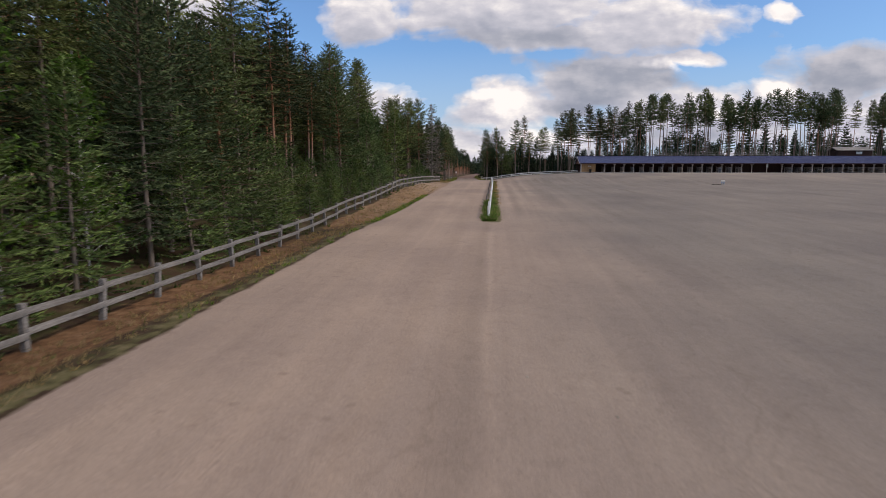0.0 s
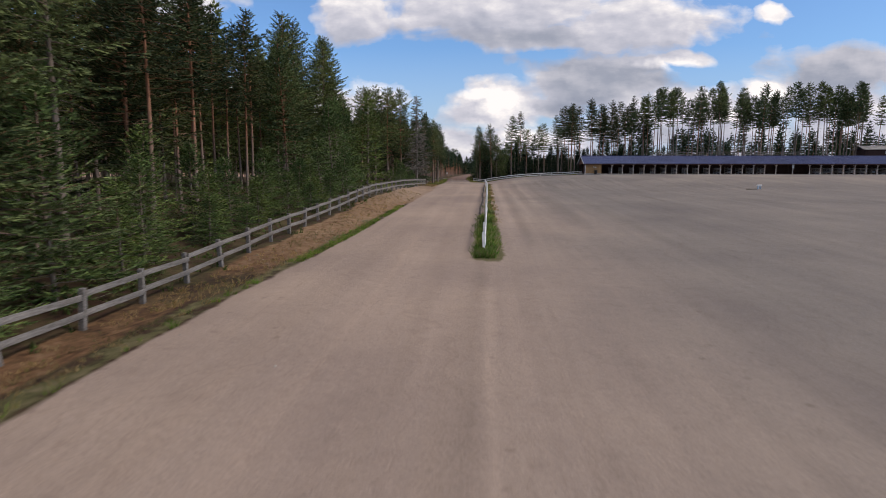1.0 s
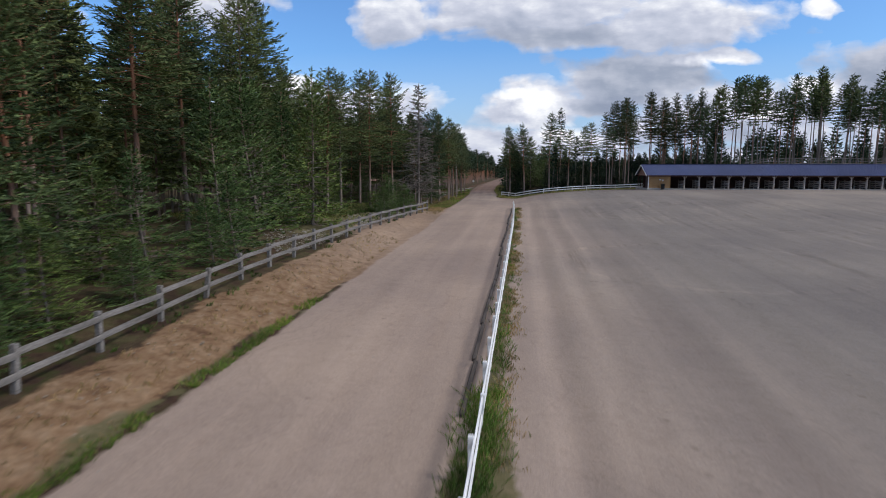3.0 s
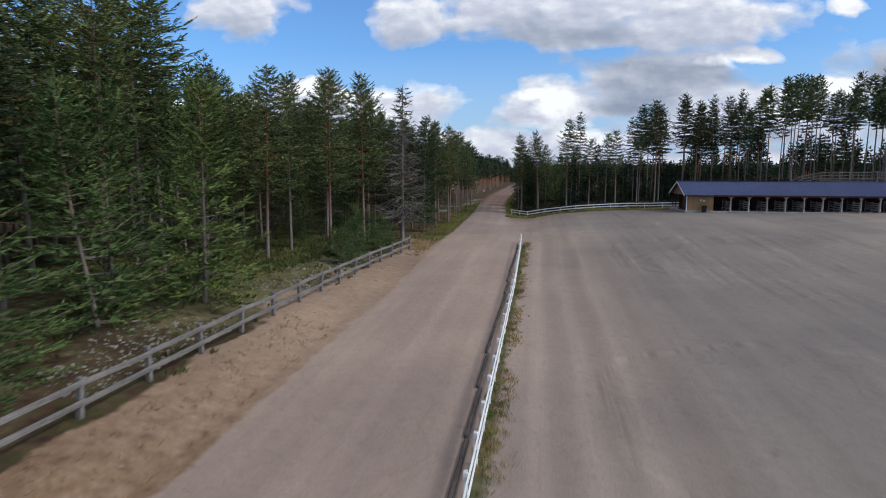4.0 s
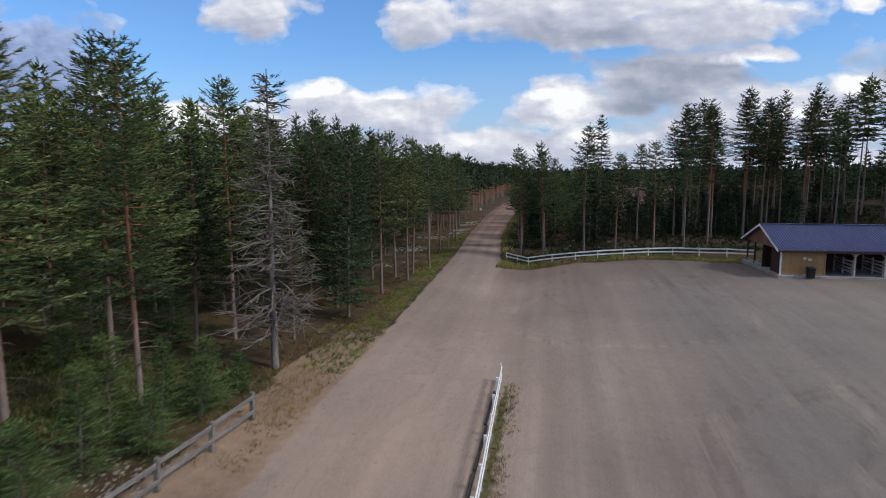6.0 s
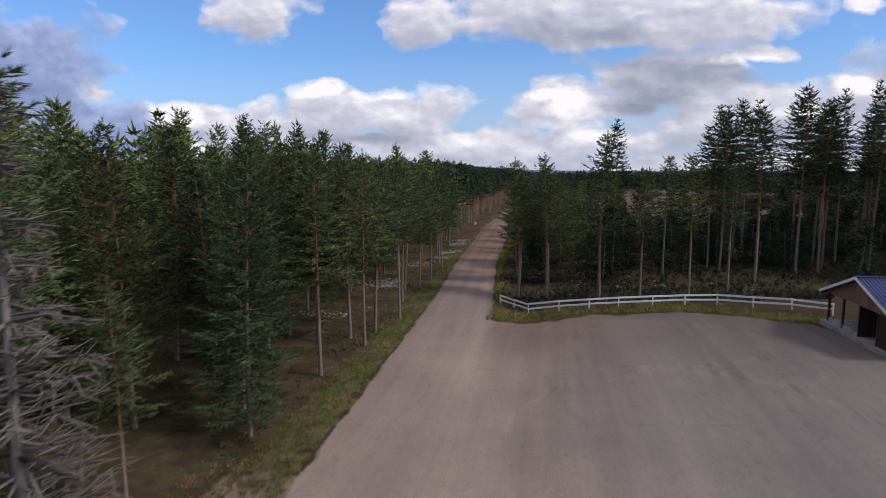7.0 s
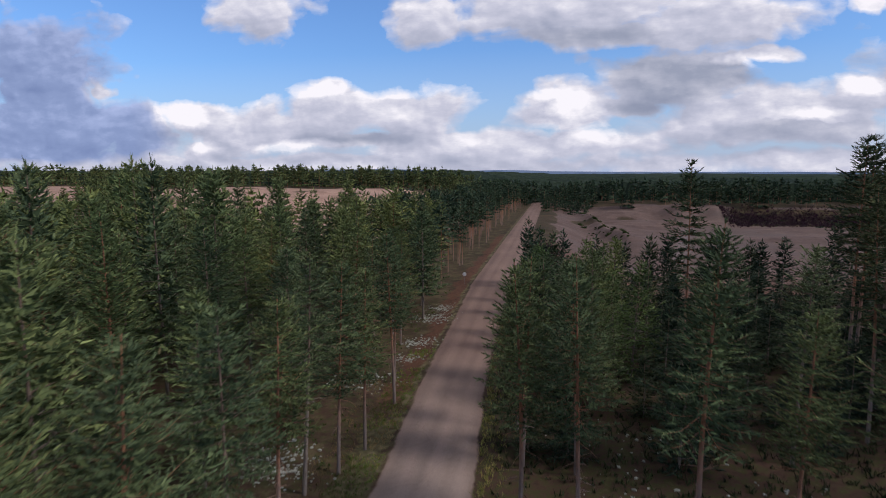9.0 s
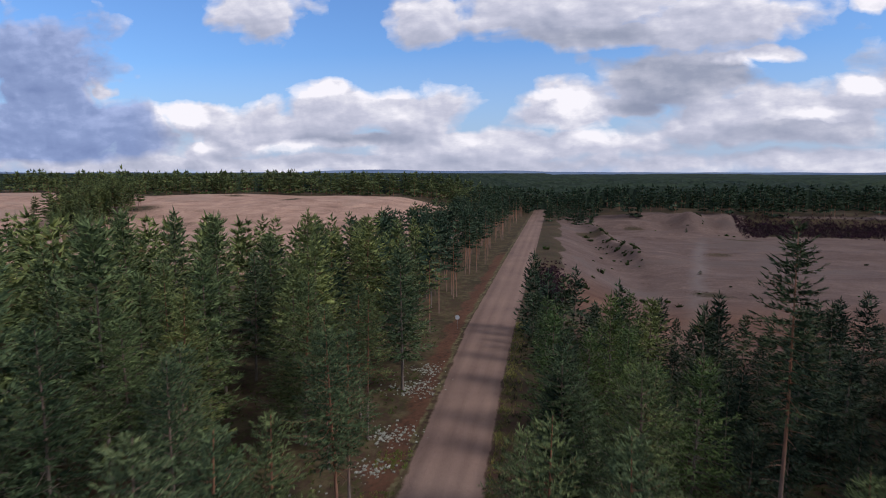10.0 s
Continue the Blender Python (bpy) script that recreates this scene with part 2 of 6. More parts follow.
def ground_material():
    """Gravel, bare sand, grassy soil and forest floor, laid out by the sheet's own zones."""
    m, t, b = material("ground_soil", 0.95)
    b.inputs["Specular IOR Level"].default_value = 0.1
    co = t.nodes.new("ShaderNodeTexCoord").outputs["Object"]
    zone = t.nodes.new("ShaderNodeAttribute")
    zone.attribute_name = "zone"
    sp = t.nodes.new("ShaderNodeSeparateColor")
    t.links.new(zone.outputs["Color"], sp.inputs[0])
    zone2 = t.nodes.new("ShaderNodeAttribute")
    zone2.attribute_name = "zone_b"
    sp2 = t.nodes.new("ShaderNodeSeparateColor")
    t.links.new(zone2.outputs["Color"], sp2.inputs[0])
    grit = noise_node(t, co, 14.0, 5, 0.7)
    clod = noise_node(t, co, 1.7, 5, 0.6)
    pebble = noise_node(t, co, 5.0, 5, 0.72)
    broad = noise_node(t, co, 0.10, 4, 0.55)
    ruts = noise_node(t, vec_node(t, "MULTIPLY", co, (1.1, 0.022, 0.1)), 1.0, 5, 0.65)
    arcs = noise_node(t, vec_node(t, "MULTIPLY", co, (0.35, 0.05, 0.1)), 1.0, 4, 0.6)
    # gravel: pinkish on the road, greyer on the yard
    road = mix_node(t, sp2.outputs[2], (0.198, 0.176, 0.158), (0.325, 0.253, 0.207))
    road = mix_node(t, 1.0, road, ramp_node(t, ruts.outputs[0], [(0.30, (0.93, 0.92, 0.915)), (0.5, (1, 1, 1)), (0.70, (1.07, 1.06, 1.05))]), "MULTIPLY")
    road = mix_node(t, 1.0, road, ramp_node(t, broad.outputs[0], [(0.3, (0.84, 0.83, 0.84)), (0.7, (1.12, 1.10, 1.06))]), "MULTIPLY")
    road = mix_node(t, 1.0, road, ramp_node(t, arcs.outputs[0], [(0.35, (0.92, 0.92, 0.93)), (0.65, (1.05, 1.05, 1.04))]), "MULTIPLY")
    road = mix_node(t, 1.0, road, ramp_node(t, clod.outputs[0], [(0.25, (0.90, 0.89, 0.89)), (0.42, (1, 1, 1)), (0.75, (1.04, 1.04, 1.04))]), "MULTIPLY")
    road = mix_node(t, 1.0, road, ramp_node(t, grit.outputs[0], [(0.25, (0.82, 0.82, 0.82)), (0.75, (1.12, 1.12, 1.12))]), "MULTIPLY")
    road = mix_node(t, 1.0, road, ramp_node(t, pebble.outputs[0], [(0.24, (0.82, 0.80, 0.79)), (0.34, (0.98, 0.98, 0.98)), (0.6, (1.0, 1.0, 1.0)), (0.78, (1.06, 1.06, 1.05))]), "MULTIPLY")
    lines = noise_node(t, vec_node(t, "MULTIPLY", vec_node(t, "ADD", co, vec_node(t, "MULTIPLY", broad.outputs["Color"], (14, 0, 0))), (3.6, 0.05, 0.1)), 1.0, 4, 0.6)
    road = mix_node(t, 1.0, road, ramp_node(t, lines.outputs[0], [(0.32, (0.92, 0.915, 0.91)), (0.45, (1, 1, 1)), (0.62, (1, 1, 1)), (0.75, (1.06, 1.055, 1.05))]), "MULTIPLY")
    prints = t.nodes.new("ShaderNodeTexVoronoi")
    prints.inputs["Scale"].default_value = 1.25
    t.links.new(vec_node(t, "ADD", co, vec_node(t, "MULTIPLY", clod.outputs["Color"], (0.25, 0.25, 0.0))), prints.inputs["Vector"])
    hoof = math_node(t, "MULTIPLY", ramp_node(t, prints.outputs["Distance"], [(0.08, (1, 1, 1)), (0.17, (0, 0, 0))]), ramp_node(t, arcs.outputs[0], [(0.48, (0, 0, 0)), (0.62, (0.6, 0.6, 0.6))]))
    road = mix_node(t, hoof, road, mix_node(t, 1.0, road, (0.66, 0.64, 0.63), "MULTIPLY"))
    on = t.nodes.new("ShaderNodeSeparateXYZ")
    t.links.new(co, on.inputs[0])
    # redder soil in the wood, and cloud shade darkened into the yard corner
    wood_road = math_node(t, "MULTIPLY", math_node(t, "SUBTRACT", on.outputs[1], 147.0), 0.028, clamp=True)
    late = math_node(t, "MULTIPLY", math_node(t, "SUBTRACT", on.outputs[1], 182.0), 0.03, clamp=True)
    shade_red = math_node(t, "ADD", wood_road, math_node(t, "MULTIPLY", sp2.outputs[0], math_node(t, "SUBTRACT", late, wood_road)))
    road = mix_node(t, shade_red, road, mix_node(t, 1.0, road, (0.60, 0.525, 0.505), "MULTIPLY"))
    # paler gravel before the stable: sunshine put into the yard's colour
    dry = math_node(t, "MULTIPLY", math_node(t, "MULTIPLY", math_node(t, "SUBTRACT", on.outputs[1], 112.0), 0.03, clamp=True), math_node(t, "MULTIPLY", math_node(t, "SUBTRACT", on.outputs[0], 22.0), 0.05, clamp=True))
    dry = math_node(t, "MULTIPLY", dry, ramp_node(t, broad.outputs[0], [(0.35, (0.4, 0.4, 0.4)), (0.6, (1, 1, 1))]))
    road = mix_node(t, dry, road, mix_node(t, 1.0, road, (1.24, 1.21, 1.17), "MULTIPLY"))
    # wheel tracks of the forest road: (share of its width, half width, tone)
    across = math_node(t, "ADD", zone2.outputs["Alpha"], math_node(t, "MULTIPLY", math_node(t, "SUBTRACT", arcs.outputs[0], 0.5), 0.10))
    for cx, half, tone in ((0.10, 0.12, 0.86), (0.27, 0.10, 1.08), (0.42, 0.07, 0.94), (0.57, 0.10, 1.10), (0.71, 0.07, 0.95), (0.83, 0.08, 1.07), (0.96, 0.08, 0.84)):
        near = math_node(t, "SUBTRACT", 1.0, math_node(t, "MULTIPLY", math_node(t, "ABSOLUTE", math_node(t, "SUBTRACT", across, cx)), 1 / half), clamp=True)
        near = math_node(t, "MULTIPLY", near, math_node(t, "MULTIPLY", math_node(t, "SUBTRACT", on.outputs[1], 140.0), 0.02, clamp=True))
        near = math_node(t, "MULTIPLY", near, sp2.outputs[0])
        road = mix_node(t, near, road, mix_node(t, 1.0, road, (tone, tone * 0.99, tone), "MULTIPLY"))
    # worn rings where horses and cars have turned
    flat = vec_node(t, "MULTIPLY", vec_node(t, "ADD", co, vec_node(t, "MULTIPLY", vec_node(t, "SUBTRACT", broad.outputs["Color"], (0.5, 0.5, 0.5)), (5, 5, 0))), (1, 1, 0))
    rings = None
    for cx, cy, r in ((13.5, 117.5, 2.9), (13.5, 117.5, 4.3), (17, 121, 9.5), (16, 122, 7.6), (26, 118, 12.0), (26, 118, 13.8), (27, 120, 6.0), (12, 88, 8.0), (40, 96, 14.0), (8, 146, 9.0), (9.5, 162, 6.5), (15, 155, 2.4)):
        off = math_node(t, "SUBTRACT", vec_node(t, "LENGTH", vec_node(t, "SUBTRACT", flat, (cx, cy, 0))), r)
        one = math_node(t, "SUBTRACT", 1.0, math_node(t, "MULTIPLY", math_node(t, "ABSOLUTE", off), 2.0), clamp=True)
        rings = one if rings is None else math_node(t, "MAXIMUM", rings, one)
    trace = math_node(t, "MULTIPLY", rings, ramp_node(t, arcs.outputs[0], [(0.30, (0.15, 0.15, 0.15)), (0.52, (1, 1, 1))]))
    road = mix_node(t, trace, road, mix_node(t, 1.0, road, ramp_node(t, ruts.outputs[0], [(0.42, (0.84, 0.835, 0.83)), (0.5, (1.12, 1.10, 1.08)), (0.7, (1.22, 1.20, 1.17))]), "MULTIPLY"))
    # wheel lines beside the white fence and along the middle before it: (where, half width, tone, from y, to y)
    sway = math_node(t, "ADD", on.outputs[0], math_node(t, "MULTIPLY", math_node(t, "SUBTRACT", arcs.outputs[0], 0.5), 1.1))
    wear = ramp_node(t, ruts.outputs[0], [(0.30, (0.35, 0.35, 0.35)), (0.55, (1, 1, 1))])
    for cx, half, tone, y0, y1 in ((1.75, 0.35, 1.16, 47, 138), (2.6, 0.45, 0.86, 50, 140), (3.55, 0.32, 1.14, 60, 150), (4.4, 0.5, 0.90, 70, 150), (5.25, 0.35, 1.12, 75, 145),
                                   (7.0, 0.5, 0.91, 60, 130), (8.3, 0.4, 1.08, 60, 135), (10.5, 0.5, 0.92, 50, 120), (0.25, 0.16, 1.13, -20, 46), (-0.20, 0.28, 0.86, -20, 60),
                                   (-0.75, 0.4, 0.92, -20, 46), (-2.0, 0.4, 0.94, 0, 130), (-3.9, 0.45, 1.05, 0, 150), (-5.6, 0.45, 0.95, 20, 150), (-6.9, 0.4, 1.05, 0, 130)):
        near = math_node(t, "SUBTRACT", 1.0, math_node(t, "MULTIPLY", math_node(t, "ABSOLUTE", math_node(t, "SUBTRACT", sway, cx)), 1 / half / 1.6), clamp=True)
        ends = math_node(t, "MULTIPLY", math_node(t, "MULTIPLY", math_node(t, "SUBTRACT", on.outputs[1], y0), 0.15, clamp=True),
                         math_node(t, "MULTIPLY", math_node(t, "SUBTRACT", y1, on.outputs[1]), 0.08, clamp=True))
        share = math_node(t, "MULTIPLY", math_node(t, "MULTIPLY", near, ends), wear)
        road = mix_node(t, share, road, mix_node(t, 1.0, road, (tone, tone * 0.995, tone * 0.985), "MULTIPLY"))
    floor = ramp_node(t, clod.outputs[0], [(0.25, (0.026, 0.018, 0.013)), (0.45, (0.060, 0.038, 0.027)), (0.6, (0.045, 0.048, 0.018)), (0.8, (0.105, 0.068, 0.050))])
    floor = mix_node(t, 1.0, floor, ramp_node(t, broad.outputs[0], [(0.3, (0.7, 0.75, 0.7)), (0.7, (1.3, 1.15, 1.1))]), "MULTIPLY")
    litter = noise_node(t, co, 0.45, 6, 0.65)
    open_side = math_node(t, "MULTIPLY", math_node(t, "SUBTRACT", -8.0, on.outputs[0]), 0.25, clamp=True)
    floor = mix_node(t, math_node(t, "MULTIPLY", open_side, ramp_node(t, litter.outputs[0], [(0.46, (0, 0, 0)), (0.62, (0.6, 0.6, 0.6))])), floor, ramp_node(t, pebble.outputs[0], [(0.3, (0.070, 0.052, 0.026)), (0.55, (0.120, 0.096, 0.050)), (0.75, (0.170, 0.140, 0.085))]))
    sand = ramp_node(t, clod.outputs[0], [(0.28, (0.12, 0.068, 0.039)), (0.42, (0.215, 0.133, 0.075)), (0.58, (0.275, 0.183, 0.110)), (0.75, (0.35, 0.256, 0.170))])
    sand = mix_node(t, 1.0, sand, ramp_node(t, pebble.outputs[0], [(0.3, (0.70, 0.68, 0.66)), (0.7, (1.15, 1.14, 1.12))]), "MULTIPLY")
    sand = mix_node(t, 1.0, sand, ramp_node(t, broad.outputs[0], [(0.3, (0.72, 0.70, 0.70)), (0.7, (1.08, 1.08, 1.08))]), "MULTIPLY")
    raw = math_node(t, "MULTIPLY", math_node(t, "SUBTRACT", 56.0, on.outputs[1]), 0.06, clamp=True)
    sand = mix_node(t, raw, sand, mix_node(t, 1.0, sand, (0.76, 0.66, 0.60), "MULTIPLY"))
    far = math_node(t, "MULTIPLY", math_node(t, "SUBTRACT", on.outputs[1], 76.0), 0.06, clamp=True)
    sand = mix_node(t, math_node(t, "MULTIPLY", far, 0.62), sand, mix_node(t, 1.0, road, (1.0, 0.965, 0.90), "MULTIPLY"))
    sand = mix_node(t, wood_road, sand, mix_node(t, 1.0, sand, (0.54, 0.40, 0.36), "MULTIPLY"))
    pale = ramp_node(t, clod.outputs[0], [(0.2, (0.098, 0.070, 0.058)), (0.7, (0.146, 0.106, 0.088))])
    pale = mix_node(t, 1.0, pale, ramp_node(t, broad.outputs[0], [(0.35, (0.84, 0.80, 0.79)), (0.6, (1.08, 1.07, 1.06))]), "MULTIPLY")
    wash = noise_node(t, vec_node(t, "MULTIPLY", co, (0.05, 0.16, 0.1)), 1.0, 7, 0.7)
    pale = mix_node(t, 1.0, pale, ramp_node(t, wash.outputs[0], [(0.32, (0.72, 0.68, 0.68)), (0.46, (0.94, 0.92, 0.91)), (0.62, (1.08, 1.06, 1.04))]), "MULTIPLY")
    swirl = noise_node(t, vec_node(t, "ADD", vec_node(t, "MULTIPLY", co, (0.030, 0.11, 0.0)), vec_node(t, "MULTIPLY", broad.outputs["Color"], (2.2, 2.2, 0))), 1.0, 6, 0.68)
    pale = mix_node(t, 1.0, pale, ramp_node(t, swirl.outputs[0], [(0.34, (0.76, 0.73, 0.73)), (0.44, (1.0, 1.0, 1.0)), (0.52, (0.90, 0.89, 0.90)), (0.60, (1.12, 1.11, 1.10)), (0.72, (0.92, 0.90, 0.90))]), "MULTIPLY")
    # the track across the pit floor, and darker wet hollows
    lane = math_node(t, "SUBTRACT", on.outputs[0], math_node(t, "ADD", math_node(t, "MULTIPLY", on.outputs[1], 0.235), math_node(t, "MULTIPLY", wash.outputs[0], 9.0)))
    lane = math_node(t, "SUBTRACT", 1.0, math_node(t, "MULTIPLY", math_node(t, "ABSOLUTE", math_node(t, "ADD", lane, 47.0)), 0.30), clamp=True)
    lane = math_node(t, "MULTIPLY", lane, math_node(t, "MULTIPLY", math_node(t, "SUBTRACT", 450.0, on.outputs[1]), 0.05, clamp=True))
    pale = mix_node(t, math_node(t, "MULTIPLY", lane, 0.8), pale, (0.150, 0.122, 0.108))
    hollow = ramp_node(t, noise_node(t, vec_node(t, "MULTIPLY", co, (0.018, 0.034, 0.1)), 1.0, 5, 0.6).outputs[0], [(0.36, (1, 1, 1)), (0.44, (0, 0, 0))])
    pale = mix_node(t, math_node(t, "MULTIPLY", hollow, 0.65), pale, (0.105, 0.080, 0.068))
    rusty = math_node(t, "MULTIPLY", math_node(t, "SUBTRACT", 322.0, on.outputs[1]), 0.035, clamp=True)
    pale = mix_node(t, math_node(t, "MULTIPLY", rusty, 0.8), pale, mix_node(t, 1.0, pale, (0.95, 0.70, 0.52), "MULTIPLY"))
    # sunlight on the western sand is multiplied into its colour
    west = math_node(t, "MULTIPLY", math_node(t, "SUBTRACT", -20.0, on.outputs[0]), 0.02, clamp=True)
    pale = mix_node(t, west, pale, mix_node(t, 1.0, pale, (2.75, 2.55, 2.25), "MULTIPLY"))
    turf = ramp_node(t, clod.outputs[0], [(0.25, (0.048, 0.054, 0.020)), (0.5, (0.100, 0.092, 0.042)), (0.8, (0.19, 0.145, 0.090))])

    def edge(sock, width=0.7):
        s = math_node(t, "ADD", sock, math_node(t, "MULTIPLY", math_node(t, "SUBTRACT", clod.outputs[0], 0.5), width))
        return ramp_node(t, s, [(0.38, (0, 0, 0)), (0.62, (1, 1, 1))])

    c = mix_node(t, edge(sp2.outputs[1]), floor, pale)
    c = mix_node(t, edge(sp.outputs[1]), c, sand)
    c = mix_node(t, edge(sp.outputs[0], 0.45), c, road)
    c = mix_node(t, edge(sp.outputs[2], 1.1), c, turf)
    t.links.new(c, b.inputs["Base Color"])
    bp = t.nodes.new("ShaderNodeBump")
    bp.inputs["Strength"].default_value, bp.inputs["Distance"].default_value = 0.6, 0.08
    t.links.new(math_node(t, "ADD", math_node(t, "MULTIPLY", grit.outputs[0], 0.4), clod.outputs[0]), bp.inputs["Height"])
    t.links.new(bp.outputs[0], b.inputs["Normal"])
    return m


M_GROUND = ground_material()
M_GREYWOOD = grained("weathered_grey_wood", (0.135, 0.122, 0.112), (0.30, 0.278, 0.258), 9, (3, 0.35, 3), 0.85)
M_WHITE = grained("white_painted_wood", (0.78, 0.78, 0.77), (0.89, 0.89, 0.88), 7, (3, 0.4, 3), 0.55, patch=0.18, vary=0.08)
M_DARKWOOD = grained("dark_stained_boards", (0.035, 0.018, 0.014), (0.085, 0.040, 0.030), 6, (6, 6, 0.5), 0.75)
M_GABLE = grained("red_brown_boards", (0.20, 0.105, 0.075), (0.33, 0.185, 0.135), 6, (6, 6, 0.4), 0.8)
M_TANWOOD = grained("oiled_tan_boards", (0.32, 0.185, 0.080), (0.50, 0.305, 0.140), 6, (6, 6, 0.4), 0.7, patch=0.2)
M_RAILWOOD = grained("bare_rail_boards", (0.68, 0.60, 0.53), (0.86, 0.78, 0.71), 8, (3, 0.4, 3), 0.8)
M_POSTWOOD = grained("stable_post_wood", (0.58, 0.48, 0.41), (0.80, 0.70, 0.62), 8, (4, 4, 0.5), 0.8)
M_ROOF = grained("blue_grey_sheet_metal", (0.050, 0.062, 0.150), (0.080, 0.096, 0.205), 2.5, (1, 1, 1), 0.34, 0.45, bump=0.05, patch=0.2)
M_CONCRETE = grained("worn_concrete", (0.27, 0.25, 0.23), (0.42, 0.40, 0.38), 6, (1, 1, 1), 0.9)
M_BLACK = grained("black_plastic", (0.012, 0.012, 0.013), (0.028, 0.028, 0.030), 8, rough=0.5)
M_PAPER = grained("white_paper", (0.70, 0.70, 0.68), (0.82, 0.82, 0.80), 12, rough=0.7)
M_PALEBLUE = grained("pale_blue_plastic", (0.38, 0.53, 0.72), (0.50, 0.64, 0.80), 6, rough=0.45)
M_STONE = grained("pale_stone", (0.20, 0.18, 0.15), (0.42, 0.39, 0.34), 5, rough=0.9, bump=0.5)
M_CLOD = grained("sandy_clods", (0.26, 0.19, 0.13), (0.40, 0.31, 0.22), 6, rough=0.95, bump=0.6)
M_LICHEN = grained("pale_lichen", (0.22, 0.23, 0.18), (0.50, 0.51, 0.43), 7, rough=0.95, bump=0.6)
M_LOG = grained("old_dark_timber", (0.045, 0.038, 0.034), (0.12, 0.10, 0.085), 8, (3, 0.3, 3), 0.9)
M_BARK = bark("pine_bark", (0.225, 0.175, 0.150), (0.30, 0.140, 0.078), 0.30)
M_GREYBARK = bark("grey_pine_bark", (0.215, 0.175, 0.145), (0.22, 0.15, 0.11), 0.55)
M_DEADWOOD = grained("silver_dead_wood", (0.15, 0.128, 0.112), (0.31, 0.275, 0.245), 7, (3, 3, 0.4), 0.9)
M_BIRCHBARK = grained("white_birch_bark", (0.08, 0.075, 0.07), (0.66, 0.64, 0.60), 3, (1, 1, 4), 0.7)
M_PINE = foliage("pine_needles", (0.057, 0.078, 0.033), (0.216, 0.261, 0.101))
M_PINE_BLUE = foliage("bluish_pine_needles", (0.048, 0.071, 0.036), (0.164, 0.207, 0.096))
M_SPRUCE = foliage("young_conifer_needles", (0.047, 0.079, 0.027), (0.177, 0.244, 0.079), dryness=0.03)
M_LEAF = foliage("birch_leaves", (0.045, 0.095, 0.015), (0.12, 0.22, 0.035), dryness=0.01, through=0.4)
M_GRASS = foliage("grass_blades", (0.085, 0.110, 0.030), (0.240, 0.265, 0.095), dry=(0.32, 0.27, 0.14), dryness=0.24, through=0.3)
M_STRAW = foliage("dry_straw", (0.17, 0.115, 0.055), (0.40, 0.30, 0.16), dry=(0.10, 0.13, 0.04), dryness=0.15, through=0.2)
M_VERGE = foliage("fresh_verge_grass", (0.070, 0.125, 0.020), (0.185, 0.290, 0.058), dry=(0.28, 0.24, 0.11), dryness=0.2, through=0.3)
M_BERRY = foliage("low_shrub_leaves", (0.030, 0.054, 0.014), (0.089, 0.135, 0.036), dry=(0.12, 0.07, 0.05), dryness=0.14)
# darker copies for trees and shrubs in shade: the shade is in the colour
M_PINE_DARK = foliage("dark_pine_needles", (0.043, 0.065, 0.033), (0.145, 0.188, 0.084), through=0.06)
M_PITWOOD = foliage("shade_conifer_needles", (0.028, 0.046, 0.029), (0.090, 0.128, 0.068), through=0.05)
M_DUSK = foliage("shade_pine_needles", (0.027, 0.040, 0.021), (0.096, 0.118, 0.055), through=0.05)
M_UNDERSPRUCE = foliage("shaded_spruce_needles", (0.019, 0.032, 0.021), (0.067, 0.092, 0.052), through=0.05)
M_UNDERWOOD = foliage("shaded_shrub_leaves", (0.018, 0.030, 0.013), (0.062, 0.080, 0.034), dry=(0.10, 0.060, 0.045), dryness=0.16)
M_HEATHER = foliage("purple_heather", (0.033, 0.013, 0.022), (0.084, 0.030, 0.053), dry=(0.10, 0.07, 0.05), dryness=0.2)
# lit counterpart of those: sunshine on the left wood put into the needle colour
M_FARWOOD = foliage("sunlit_pine_needles", (0.055, 0.078, 0.035), (0.216, 0.265, 0.104), through=0.05)


# ---- the lie of the land ----
def ramp(v, a, b):
    s = np.clip((np.asarray(v, float) - a) / (b - a), 0, 1)
    return s * s * (3 - 2 * s)


def wave(x, y, s, k=0.0):
    """A cheap uneven field between -1 and 1; s: size of its swells in metres."""
    x, y = np.asarray(x, float) / s, np.asarray(y, float) / s
    return (np.sin(x * 1.7 + y * 2.3 + k) + np.sin(x * 3.1 - y * 1.3 + 2.1 * k + 1.3) * 0.7 + np.sin(-x * 2.2 + y * 4.7 + k * 0.7 + 4.0) * 0.5
            + np.sin(x * 5.9 + y * 5.1 + 0.5 * k) * 0.3) / 2.5


ROAD_Y = [-300, 10, 38, 47, 54, 60, 75, 105, 120, 135, 155, 170, 185, 206, 230, 255, 350, 640]
ROAD_LEFT = [-8.9, -8.8, -8.8, -8.4, -8.15, -8.1, -8.0, -7.9, -8.5, -8.9, -9.7, -10.3, -10.9, -12.3, -13.2, -14.3, -14.5, -14.0]
ROAD_RIGHT = [-0.8, -0.8, -0.55, -0.48, -0.44, -0.4, -0.25, -0.15, -0.15, -0.8, -2.2, -3.4, -4.7, -6.3, -7.0, -7.3, -7.1, -7.2]


def road_mid(y):
    return (np.interp(y, ROAD_Y, ROAD_LEFT) + np.interp(y, ROAD_Y, ROAD_RIGHT)) / 2


def road_half(y):
    return (np.interp(y, ROAD_Y, ROAD_RIGHT) - np.interp(y, ROAD_Y, ROAD_LEFT)) / 2


def road_level(y):
    return np.interp(y, [-600, -60, 10, 47, 75, 95, 130, 170, 250, 4000], [-4.0, -2.4, -0.85, 0.0, 0.70, 1.10, 1.50, 1.30, 1.50, 1.50])


